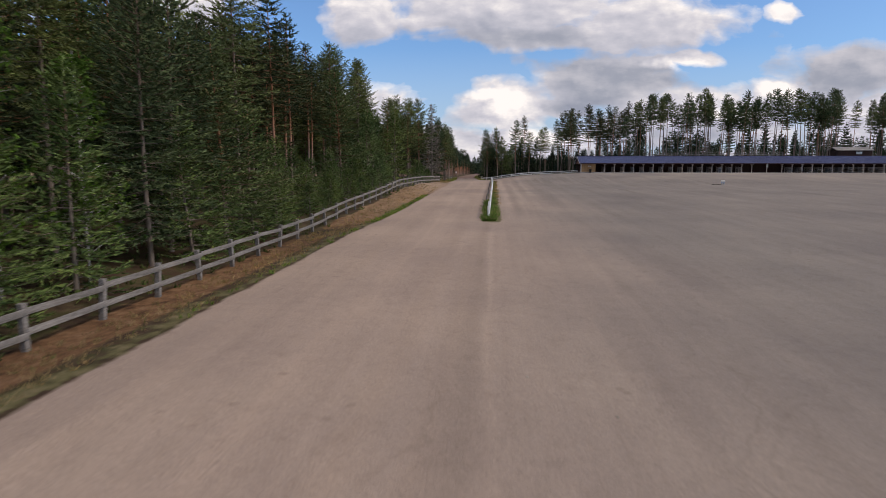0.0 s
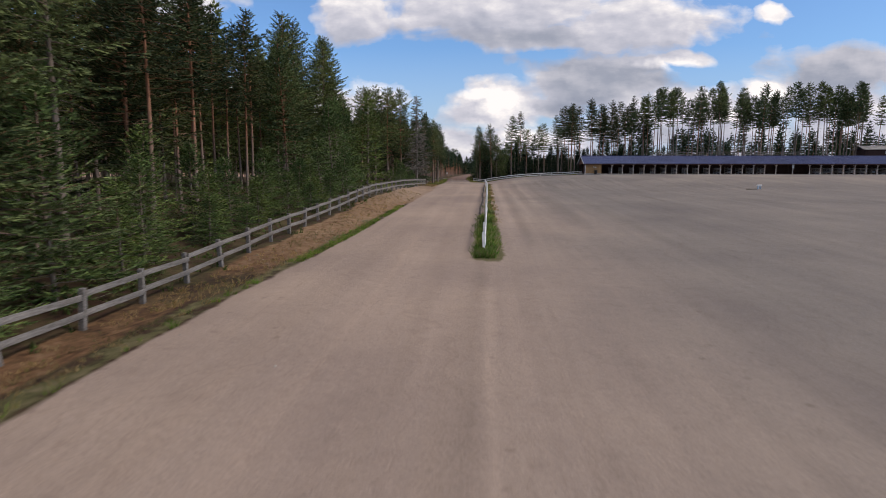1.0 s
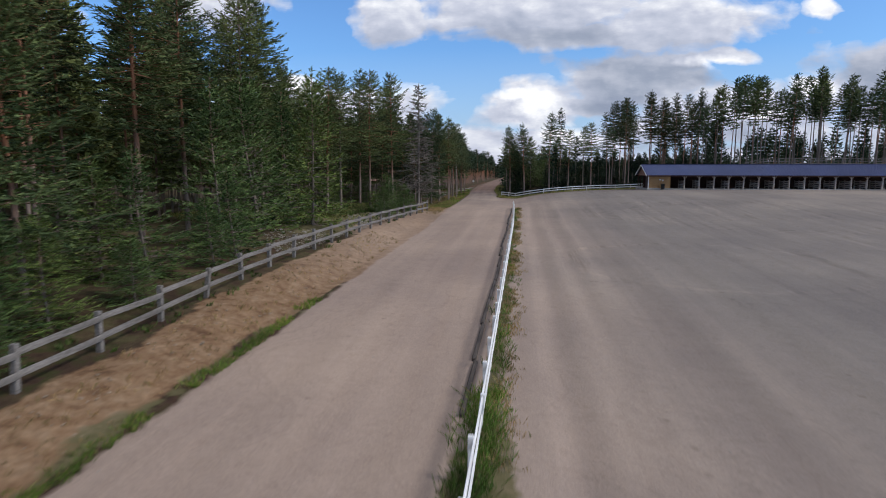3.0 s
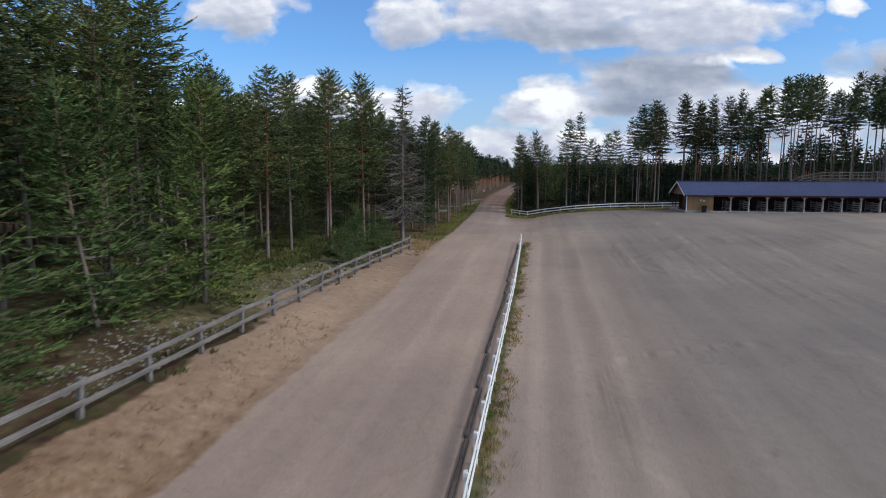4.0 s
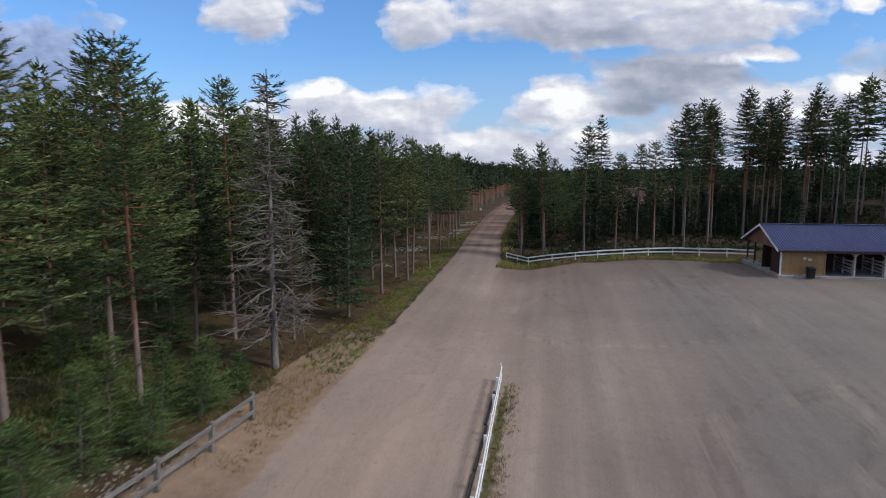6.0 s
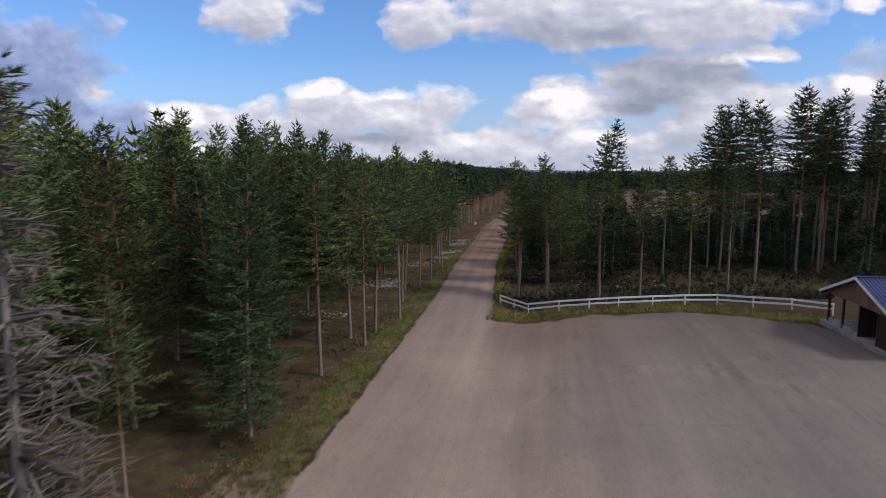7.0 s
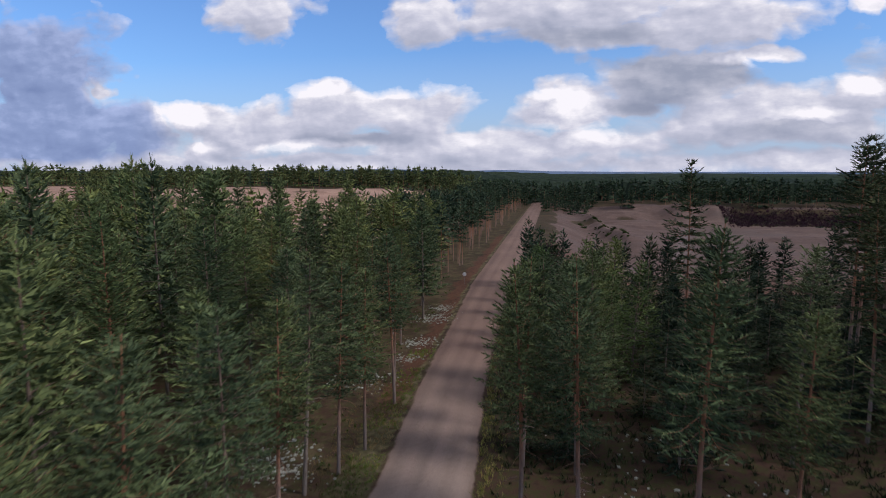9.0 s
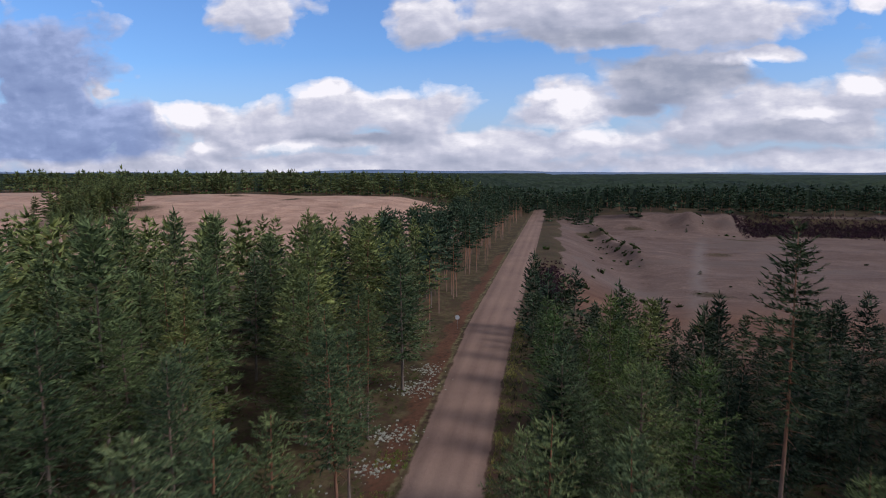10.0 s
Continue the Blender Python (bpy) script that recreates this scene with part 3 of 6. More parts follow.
def fence_x(y):
    return np.interp(y, [0, 80, 95, 112, 126, 140], [-12.2, -12.2, -11.8, -11.4, -10.9, -10.8])


def yard_edge(x):
    return np.interp(x, [-4, 0, 14, 18, 21, 24, 26, 60], [171.6, 172.2, 172.1, 170.6, 167.9, 165.0, 160, 160])


def right_pit(x, y):
    return ramp(x, -4, 24) * ramp(y + wave(x, y, 40) * 10, 236, 292) * (1 - ramp(y, 468, 500)) * (1 - ramp(x, 170, 215))


def left_sand(x, y):
    return (1 - ramp(x + wave(x, y, 30, 3) * 6, -48, -30)) * ramp(x, -400, -365) * ramp(y + wave(x, y, 60, 2) * 10, 288, 306) * (1 - ramp(y + wave(x, y, 50) * 6, 478, 490))


def height(x, y):
    x, y = np.asarray(x, float), np.asarray(y, float)
    mid, half, base = road_mid(y), road_half(y), road_level(y)
    z = base + 0 * x
    # the terrace under the stable, and the bank behind it
    rise = 2.05 * (1 - np.exp(-np.clip(x, 0, None) / 8.5)) * ramp(y, 98, 157) * (1 - ramp(y, 205, 250) * ramp(-x, -40, -10))
    z = np.minimum(z + rise, np.where(y > 90, 3.43, 99)) if rise.size else z
    z = z + 4.2 * ramp(x, 38, 50) * ramp(y, 168, 182) * (1 - ramp(y, 225, 260))
    z = z - 0.40 * ramp(y, 163, 173) * ramp(x, -7, 0) * (1 - ramp(x, 19, 27)) * (1 - ramp(y, 186, 200))
    # ditch and bank along the road's left side
    bank = np.interp(y, [0, 20, 36, 43, 50, 58, 68, 78, 102, 124, 150], [-0.30, -0.36, -0.40, -0.27, 0.02, 0.16, 0.35, 0.72, 0.52, 0.08, -0.35])
    left = mid - half - x
    z = z - 0.06 * np.exp(-((left - 0.7) / 0.55) ** 2) * (left > -0.5) * (1 - ramp(y, 75, 88) * (1 - ramp(y, 130, 140)))
    z = z + bank * ramp(left, 0.5, 3.0)
    z = z + 0.5 * ramp(left, 4, 9) * (1 - ramp(y, 120, 150)) + 0.25 * wave(x, y, 9) * ramp(left, 3, 9)
    z = z + np.interp(y, [70, 90], [1.0, 0.35]) * (0.08 * wave(x, y, 1.6, 5) + 0.05 * wave(x, y, 0.8, 1)) * ramp(left, 1.0, 1.8) * (1 - ramp(left, 2.9, 3.6)) * ramp(y, 40, 55) * (1 - ramp(y, 128, 140))
    # crown of the road, shallow ruts
    inside = np.clip(1 - np.abs(x - mid) / half, 0, 1)
    z = z + 0.05 * ramp(inside, 0, 0.6)
    # rough forest ground on the right, past the yard
    z = z + 0.2 * wave(x, y, 7, 3) * ramp(y, 176, 186) * ramp(x - mid - half, 1, 6)
    # sand pits
    pit = right_pit(x, y)
    z = z - 8.8 * pit + pit * (0.5 * wave(x, y, 22) + 0.8 * ramp(wave(x, y, 33, 5), 0.2, 0.9))
    z = z + 8.0 * np.exp(-(np.abs(x - 64) / 9) ** 1.5 - ((y - 478) / 11) ** 2) + 5.0 * np.exp(-(((x - 82) / 6) ** 2 + ((y - 480) / 10) ** 2)) + 3 * np.exp(-(((x - 22) / 15) ** 2 + ((y - 430) / 30) ** 2))
    crest = 13 + (440 - y) * 0.16 + 1.5 * wave(x, y, 18, 2)
    z = z + pit * 5.5 * np.exp(-(np.abs(x - crest) / 5.0) ** 1.4) * ramp(y, 345, 385) * (1 - ramp(y, 440, 470))
    z = z + 5.5 * pit * np.exp(-((y - 474 - 0.1 * (x - 30)) / 9) ** 2) * ramp(x, 8, 16) * (1 - ramp(x, 40, 54))
    for cx, cy, sx, sy, hh in ((34, 372, 9, 22, 2.2), (60, 340, 20, 8, 1.6), (95, 400, 26, 9, 2.0), (120, 350, 30, 10, 2.4), (45, 455, 22, 9, 2.6)):
        z = z + hh * np.exp(-(((x - cx) / sx) ** 2 + ((y - cy) / sy) ** 2))
    up = (1 - ramp(x, -90, -25)) * ramp(y, 372, 470)
    z = z + up * (10.0 + 1.2 * wave(x, y, 45, 1)) - 3.0 * left_sand(x, y) * (1 - ramp(y, 370, 430)) + left_sand(x, y) * 0.8 * wave(x, y, 46, 4)
    # the far country
    far = np.hypot(x, y - 170)
    z = z + 5 * ramp(far, 1500, 4300) * ramp(wave(x, y, 900, 1.5), 0.0, 1.0) - 2.0 * ramp(far, 700, 2000)
    return z


def level(x, y):
    return float(height(x, y))


def gravel_zone(x, y):
    e = (0.35 * wave(x, y, 2.2) + 0.2 * wave(x, y, 0.9, 2)) * np.where(x < -4, 0.35, 1.0)
    road = ramp(road_half(y) - np.abs(x - road_mid(y)) + e, -0.5, 0.5)
    strip = np.interp(y, [44.5, 131, 133], [-0.6, -0.6, -6.0])
    yard = ramp(x - strip + 0.5 * e, -0.35, 0.35) * ramp(yard_edge(x) - y + 2 * e, -0.8, 0.8) * (1 - ramp(x, 150, 156)) * ramp(y, -130, -120)
    bridge = (ramp(x, -2.2, -1.0) * (1 - ramp(x, 1.0, 2.2))) * np.maximum(1 - ramp(y, 44.5, 46.0), ramp(y, 131.0, 133.0)) * ramp(171.0 - y, -0.8, 0.8)
    yard = np.where(y > 132, yard * ramp(x - np.interp(y, [132, 150, 168, 176], [-5, -5, -4.5, -2]), -0.5, 0.5), yard)
    return np.clip(np.maximum(np.maximum(road, yard), bridge), 0, 1), road


def zones(x, y):
    g, road = gravel_zone(x, y)
    left = road_mid(y) - road_half(y) - x
    n = wave(x, y, 3.1, 1)
    sand = ramp(left + 0.4 * n, np.interp(y, [75, 88], [0.35, -1.6]), np.interp(y, [75, 88], [0.8, -0.9])) * (1 - ramp(left + 0.5 * n, 3.2, 4.2)) * ramp(y, 34, 52) * (1 - ramp(y, 132, 150))
    sand = np.maximum(sand, 0.62 * ramp(left, 0.6, 1.4) * (1 - ramp(left, 3.6, 4.6)) * (1 - ramp(y, 30, 55)))
    sand = np.maximum(sand, 0.58 * ramp(left, 0.0, 0.6) * (1 - ramp(left + n, 2.5, 4.5)) * ramp(y, 186, 204) * (1 - ramp(y, 330, 360)))
    sand = np.maximum(sand, 0.75 * ramp(wave(x, y, 11, 4), -0.9, -0.1) * ramp(y, 90, 98) * (1 - ramp(y, 108, 117)) * ramp(left, 3, 4) * (1 - ramp(left, 6.5, 9)))
    behind = y - yard_edge(x) + 0.5 * n
    sand = np.maximum(sand, 0.62 * ramp(x, -4.5, -2.5) * (1 - ramp(x, 8, 14)) * ramp(behind, 3.6, 4.4) * (1 - ramp(behind, 6.0, 7.5)))
    turf = ramp(left + 0.3 * n, -0.1, 0.3) * (1 - ramp(left + 0.4 * n, 0.7, 1.2)) * np.interp(y, [0, 30, 50, 70, 80, 128, 136], [0.62, 0.70, 0.75, 0.6, 0.0, 0.0, 0.6])
    turf = np.maximum(turf, ramp(left, 0.2, 0.8) * (1 - ramp(left + 0.6 * n, 2.4, 3.8)) * 0.6 * ramp(y, 132, 146) * (1 - ramp(y, 190, 210)))
    turf = np.maximum(turf, (1 - ramp(np.abs(x - 0.2) / np.interp(y, [46, 57, 66, 130], [0.95, 0.9, 0.5, 0.42]), 0.6, 1.2)) * ramp(y, 44, 47) * (1 - ramp(y, 129, 132)) * 0.8)
    turf = np.maximum(turf, ramp(x, -5.5, -4) * 0.48 * ramp(y - yard_edge(x) + n, 0.8, 2.4) * (1 - ramp(y - yard_edge(x) + n, 2.4, 4.0)) * (x < 27))
    turf = np.maximum(turf, 0.6 * ramp(wave(x, y, 8, 6), 0.1, 0.6) * ramp(left, 5, 8) * (y < 150))
    turf = np.maximum(turf, 0.62 * ramp(left + n, 4.0, 5.5) * (1 - ramp(left + n, 9, 13)) * ramp(y, 84, 94) * (1 - ramp(y, 116, 126)))
    pale = np.maximum(ramp(right_pit(x, y) + 0.06 * wave(x, y, 14, 2), 0.03, 0.10), left_sand(x, y))
    pale = pale * (1 - 0.75 * ramp(wave(x, y, 27, 3), 0.45, 0.8)) * (1 - g) * (1 - 0.95 * ramp(y, 462, 468) * (1 - ramp(y, 488, 494)) * ramp(x, 84, 96))
    return np.stack([g, sand, turf, 0 * g + 1], -1), np.stack([road, pale, ramp(-x + 1.6 * wave(x, y, 13, 2), -13.0, 4.0) * (1 - 0.3 * ramp(y, 120, 160) * (1 - ramp(y, 175, 200))), np.clip((x - road_mid(y)) / road_half(y) * 0.5 + 0.5, 0, 1)], -1)


def spread(start, stop, step):
    return list(np.arange(start, stop, step))


def outward(start, ratio, stop, first):
    vals, v, s = [], start, first
    while v < stop:
        vals.append(v)
        v, s = v + s, s * ratio
    return vals + [stop]


XS = np.array([-v for v in outward(110, 1.25, 4600, 6)][::-1] + spread(-108, -24, 2.4) + spread(-24, 26, 0.55) + spread(26, 172, 2.6) + outward(174, 1.25, 4600, 6))
YS = np.array([-v for v in outward(20, 1.4, 4600, 5)][::-1] + spread(-18, 215, 0.75) + spread(215, 300, 1.6) + spread(300, 520, 4.0) + outward(522, 1.2, 4600, 8))
GX, GY = np.meshgrid(XS, YS)
GZ = height(GX, GY)
ZA, ZB = zones(GX, GY)


def sheet(name, cells, lift):
    """A piece of the land's grid: the cells given, raised by lift."""
    rows, cols = GX.shape
    i, j = np.nonzero(cells)
    quads = np.stack([i * cols + j, i * cols + j + 1, (i + 1) * cols + j + 1, (i + 1) * cols + j], -1)
    used, quads = np.unique(quads, return_inverse=True)
    quads = quads.reshape(-1, 4)
    me = bpy.data.meshes.new(name)
    co = np.stack([GX.ravel(), GY.ravel(), GZ.ravel() + lift], -1)[used]
    me.from_pydata(co.tolist(), [], quads.tolist())
    for label, vals in (("zone", ZA), ("zone_b", ZB)):
        at = me.attributes.new(label, "FLOAT_COLOR", "POINT")
        at.data.foreach_set("color", vals.reshape(-1, 4)[used].astype(np.float32).ravel())
    me.materials.append(M_GROUND)
    me.polygons.foreach_set("use_smooth", np.ones(len(quads), bool))
    return new(name, me)


def corners(mask):
    return mask[:-1, :-1] | mask[1:, 1:] | mask[1:, :-1] | mask[:-1, 1:]


ROAD_CELLS = corners(ZB[..., 0] > 0.3) & (GY < 640)[:-1, :-1] & (GY > -130)[:-1, :-1]
YARD_CELLS = corners(ZA[..., 0] > 0.3) & ~ROAD_CELLS & (GX < 156)[:-1, :-1] & (GX > -3)[:-1, :-1] & (GY < 180)[:-1, :-1]
tagged(sheet("ground", np.ones_like(ROAD_CELLS), 0.0), "forest floor, grassy verges and open sand pits", "ground", kind="structure")
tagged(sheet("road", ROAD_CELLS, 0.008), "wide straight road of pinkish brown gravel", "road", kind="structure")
tagged(sheet("yard", YARD_CELLS, 0.008), "large open yard of raked grey gravel", "yard", kind="structure")


# ---- helpers for things ----
def mesh_of(bm, name, mat):
    me = bpy.data.meshes.new(name)
    bm.to_mesh(me)
    bm.free()
    me.materials.append(mat)
    return me


def hang(name, me, parent, label="", m=None):
    ob = new(name, me)
    ob.parent = parent
    if m is not None:
        ob.matrix_basis = m
    return tagged(ob, label)


def part(name, bm, mat, parent, label="", m=None):
    return hang(name, mesh_of(bm, name, mat), parent, label, m)


def thing(name, x, y, z, label, category, group="", kind="", turn=0.0):
    ob = new(name)
    ob.matrix_basis = pose(x, y, z, 0, 0, turn)
    return tagged(ob, label, category, group, kind)


def box(bm, sx, sy, sz, m=None, bevel=0.0):
    """A block of that size about its own middle, set by m, with worn edges."""
    r = bmesh.ops.create_cube(bm, size=1.0, matrix=(m or Matrix()) @ Matrix.Diagonal((sx, sy, sz, 1)))
    if bevel:
        es = list({e for v in r["verts"] for e in v.link_edges})
        bmesh.ops.bevel(bm, geom=es, offset=bevel, segments=1, affect="EDGES")
    return bm


def block(sx, sy, sz, m=None, bevel=0.0):
    return box(bmesh.new(), sx, sy, sz, m, bevel)


def data_mesh(name, verts, faces, mat):
    me = bpy.data.meshes.new(name)
    me.from_pydata([tuple(v) for v in verts], [], faces)
    me.materials.append(mat)
    return me


def along(a, b, roll=0.0):
    """The pose at the middle of a and b whose y runs from a to b."""
    a, b = Vector(a), Vector(b)
    d = (b - a).normalized()
    side = d.cross(Vector((0, 0, 1))).normalized()
    up = side.cross(d)
    m = Matrix((side, d, up)).transposed().to_4x4()
    m.translation = (a + b) / 2
    return m @ pose(0, 0, 0, 0, roll, 0)


# ---- fences ----
def fence(name, posts, label, mat, post_size, post_h, rails, rail_size, side, lean=1.5, seed=1, sag=0.0, category="fence"):
    """posts: places on the ground; rails: heights; side: how far the rails stand off the posts' middle."""
    rng = random.Random(seed)
    x0, y0, z0 = posts[0]
    root = thing(name, x0, y0, z0, label, category)
    me = mesh_of(block(*post_size, post_h + 0.4, pose(0, 0, post_h / 2 - 0.2), 0.012), "post", mat)
    rail_meshes = {}
    for x, y, z in posts:
        hang("post", me, root, "", pose(x - x0, y - y0, z - z0 + rng.uniform(-0.04, 0.04), rng.gauss(0, lean), rng.gauss(0, lean), rng.uniform(-6, 6)))
    for a, b in zip(posts, posts[1:]):
        for h in rails:
            pa = Vector(a) + Vector((side, 0, h + rng.uniform(-0.03, 0.03))) - Vector((x0, y0, z0))
            pb = Vector(b) + Vector((side, 0, h + rng.uniform(-0.03, 0.03) - sag * rng.random())) - Vector((x0, y0, z0))
            length = round((pb - pa).length * 1.012, 2)
            if length not in rail_meshes:
                rail_meshes[length] = mesh_of(block(rail_size[0], length, rail_size[1], None, 0.008), "rail", mat)
            hang("rail", rail_meshes[length], root, "", along(pa, pb, rng.gauss(0, 1.2)))
    return root


left_posts = [(float(fence_x(y)), y, level(float(fence_x(y)), y)) for y in [-13.0 + 3.2 * i for i in range(44)]]
fence("paddock_fence", left_posts, "weathered grey two-rail wooden fence along the forest edge", M_GREYWOOD, (0.18, 0.17), 1.3, (0.52, 1.12), (0.05, 0.19), 0.11, 2.6, 3, 0.11)
white_posts = [(float(np.interp(y, [48, 92, 107, 120, 132], [-0.04, 0.12, 0.15, 0.02, -0.18])), y, level(0, y)) for y in [48.3 + 2.19 * i for i in range(39)]]
fence("white_fence", white_posts, "white painted two-rail wooden fence between road and yard", M_WHITE, (0.12, 0.10), 1.02, (0.45, 0.88), (0.04, 0.14), 0.07, 1.8, 5)
corner = [(-3.4, 179.25), (-1.9, 177.75), (-0.36, 176.25), (2.6, 175.65), (5.4, 175.15), (8.1, 174.95), (11.2, 175.05), (14.1, 175.25), (16.9, 175.25), (19.7, 174.35), (22.4, 173.0), (24.6, 170.6)]
fence("white_corner_fence", [(x, y, level(x, y)) for x, y in corner], "white painted two-rail fence closing the yard before the pines", M_WHITE, (0.10, 0.10), 1.04, (0.50, 0.94), (0.045, 0.17), -0.06, 1.0, 8)
hill_posts = [(44 + 3.0 * i, 180.5 + 0.05 * i, level(44 + 3.0 * i, 180.5 + 0.05 * i)) for i in range(14)]
fence("hill_fence", hill_posts, "grey wooden three-rail fence on the bank behind the stable", M_GREYWOOD, (0.14, 0.14), 1.75, (0.6, 1.1, 1.6), (0.05, 0.14), 0.0, 1.0, 9)

edging = thing("timber_edging", -0.95, 47.5, level(-0.95, 47.5), "row of old dark timbers lying along the road edge", "edging")
for i in range(4, 20):
    ya, yb = 48 + 4.1 * i, 48 + 4.1 * i + 3.95
    xa = np.interp(ya, [48, 62, 75, 130], [-0.62, -0.55, -0.42, -0.40]) - 0.06 * math.sin(i * 1.3)
    hang("timber", mesh_of(block(0.13, yb - ya, 0.12, None, 0.025), "timber", M_LOG), edging, "",
         Matrix.Translation((0.95, -47.5, -level(-0.95, 47.5))) @ along((xa, ya, level(xa, ya) + 0.07), (xa + 0.05, yb, level(xa, yb) + 0.07)))


# ---- the stable ----
SX, SY, SZ, BAY, FRONT_ROOM = 22.72, 157.8, 3.46, 2.425, 3.62
DEPTH, EAVE, RIDGE = 9.4, 2.42, 4.12
BAYS = 31
LENGTH = FRONT_ROOM + BAY * BAYS


def corrugated(length, run, fall, pitch=0.23, amp=0.065):
    """A sheet of ribbed metal: ribs run down the slope; x along the ridge, y down the slope, thickness below."""
    n = int(length / (pitch / 4))
    prof = [(0.0, amp)[k % 4 in (1, 2)] for k in range(n + 1)]
    verts, faces = [], []
    for k in range(n + 1):
        x = length * k / n
        for s in (0.0, 0.5, 1.0):
            verts.append((x, s * run, -s * fall + prof[k]))
        for s in (0.0, 0.5, 1.0):
            verts.append((x, s * run, -s * fall + prof[k] - 0.03))
    for k in range(n):
        a, b = 6 * k, 6 * k + 6
        for s in (0, 1):
            faces.append((a + s, a + s + 1, b + s + 1, b + s))
            faces.append((a + 3 + s, b + 3 + s, b + 4 + s, a + 4 + s))
        faces.append((a + 2, a + 5, b + 5, b + 2))
        faces.append((a, b, b + 3, a + 3))
    return verts, faces


def stable():
    root = thing("stable", SX, SY, SZ, "long open-fronted horse stable with blue-grey ribbed metal roof", "stable")
    part("slab", block(LENGTH + 0.6, DEPTH + 0.9, 0.5, pose(LENGTH / 2, DEPTH / 2, -0.17), 0.02), M_CONCRETE, root, "pale worn concrete slab")
    half, over = DEPTH / 2, 0.55
    fall = (RIDGE - EAVE) * (half + over) / half
    v, f = corrugated(LENGTH + 0.9, half + over, fall)
    back = data_mesh("roof_sheet", v, f, M_ROOF)
    hang("roof", back, root, "blue-grey ribbed sheet metal", pose(LENGTH + 0.45, half, RIDGE + 0.14, 0, 0, 180))
    hang("roof", back, root, "blue-grey ribbed sheet metal", pose(-0.45, half, RIDGE + 0.14))
    part("ridge_cap", block(LENGTH + 0.9, 0.34, 0.05, pose(LENGTH / 2, half, RIDGE + 0.185), 0.015), M_ROOF, root)
    slope = math.degrees(math.atan2(fall, half + over))
    for x in (-0.47, LENGTH + 0.47):
        for sgn in (1, -1):
            run = math.hypot(half + over, fall)
            part("barge_board", block(0.04, run, 0.2, pose(x, half + sgn * (half + over) / 2, RIDGE + 0.06 - fall / 2, -sgn * slope, 0, 0), 0.006), M_WHITE, root, "pale grey painted barge board")
    for y in (-over, DEPTH + over):
        part("fascia", block(LENGTH + 0.9, 0.03, 0.16, pose(LENGTH / 2, y, RIDGE - fall + 0.02), 0.006), M_DARKWOOD, root)
    # beams along the fronts, and the wall under the ridge
    for y in (0.08, DEPTH - 0.08):
        part("beam", block(LENGTH, 0.14, 0.2, pose(LENGTH / 2, y, EAVE - 0.16), 0.01), M_DARKWOOD, root)
    wall = thing_part("middle_wall", root)
    board = mesh_of(block(0.19, 0.03, RIDGE - 0.15, pose(0, 0, (RIDGE - 0.15) / 2 + 0.06), 0.006), "board", M_DARKWOOD)
    for i in range(int((LENGTH - 0.3) / 0.4)):
        hang("board", board, wall, "", pose(0.35 + 0.4 * i, half + (0.015 if i % 2 else -0.015), 0.0) @ Matrix.Diagonal((2.1, 1, 1, 1)))
    # closed room at the west end: upright boards on its front
    room = thing_part("front_wall", root, "tan upright board cladding")
    plank = mesh_of(block(0.165, 0.03, EAVE - 0.1, pose(0, 0, (EAVE - 0.1) / 2 + 0.08), 0.006), "plank", M_TANWOOD)
    for i in range(21):
        hang("plank", plank, room, "", pose(0.12 + 0.172 * i, 0.0 + 0.006 * (i % 2), 0))
    part("corner_board", block(0.13, 0.13, EAVE + 0.02, pose(0.0, -0.01, EAVE / 2 + 0.05), 0.01), M_WHITE, root, "white painted corner board")
    part("corner_board", block(0.12, 0.12, EAVE, pose(FRONT_ROOM, 0.0, EAVE / 2 + 0.05), 0.01), M_TANWOOD, root)
    part("room_wall", block(0.06, DEPTH - 0.3, EAVE, pose(FRONT_ROOM + 0.02, half, EAVE / 2 + 0.06)), M_DARKWOOD, root)
    part("sill_board", block(FRONT_ROOM, 0.05, 0.14, pose(FRONT_ROOM / 2, -0.03, 0.12), 0.008), M_CONCRETE, root, "pale sill along the foot of the wall")
    part("wall_panel", block(0.32, 0.03, 0.85, pose(3.15, -0.035, 1.40), 0.008), M_TANWOOD, root, "lighter board on the cladding")
    # west gable: boarded triangle above, open bays below
    gable = thing_part("gable", root, "red-brown boarded gable")
    for k in range(int(DEPTH / 0.2)):
        y = 0.1 + 0.2 * k
        tall = (RIDGE - EAVE) * (1 - abs(y - half) / half) + 0.1
        part("gable_board", block(0.03, 0.19, tall, pose(-0.06 - 0.008 * (k % 2), y, EAVE - 0.12 + tall / 2), 0.004), M_GABLE, gable)
    for y in (0.1, 2.35, 4.7, 7.05, DEPTH - 0.1):
        part("gable_post", block(0.14, 0.14, EAVE, pose(0.06, y, EAVE / 2 + 0.06), 0.012), M_DARKWOOD, root)
    part("low_wall", block(0.05, 4.5, 0.30, pose(0.05, 7.0, 0.22), 0.01), M_CONCRETE, root, "low pale wall in the open gable")
    part("side_wall", block(0.05, 2.1, EAVE - 0.1, pose(0.05, 1.2, EAVE / 2 + 0.05), 0.01), M_DARKWOOD, root)
    part("end_wall", block(0.06, DEPTH, EAVE, pose(LENGTH - 0.03, half, EAVE / 2 + 0.06)), M_DARKWOOD, root)
    # posts with knee braces, and railed partitions between the stalls
    post_me = mesh_of(block(0.15, 0.15, EAVE - 0.2, pose(0, 0, (EAVE - 0.2) / 2 + 0.06), 0.015), "stall_post", M_POSTWOOD)
    brace_me = mesh_of(block(0.07, 0.06, 0.55, None, 0.01), "brace", M_POSTWOOD)
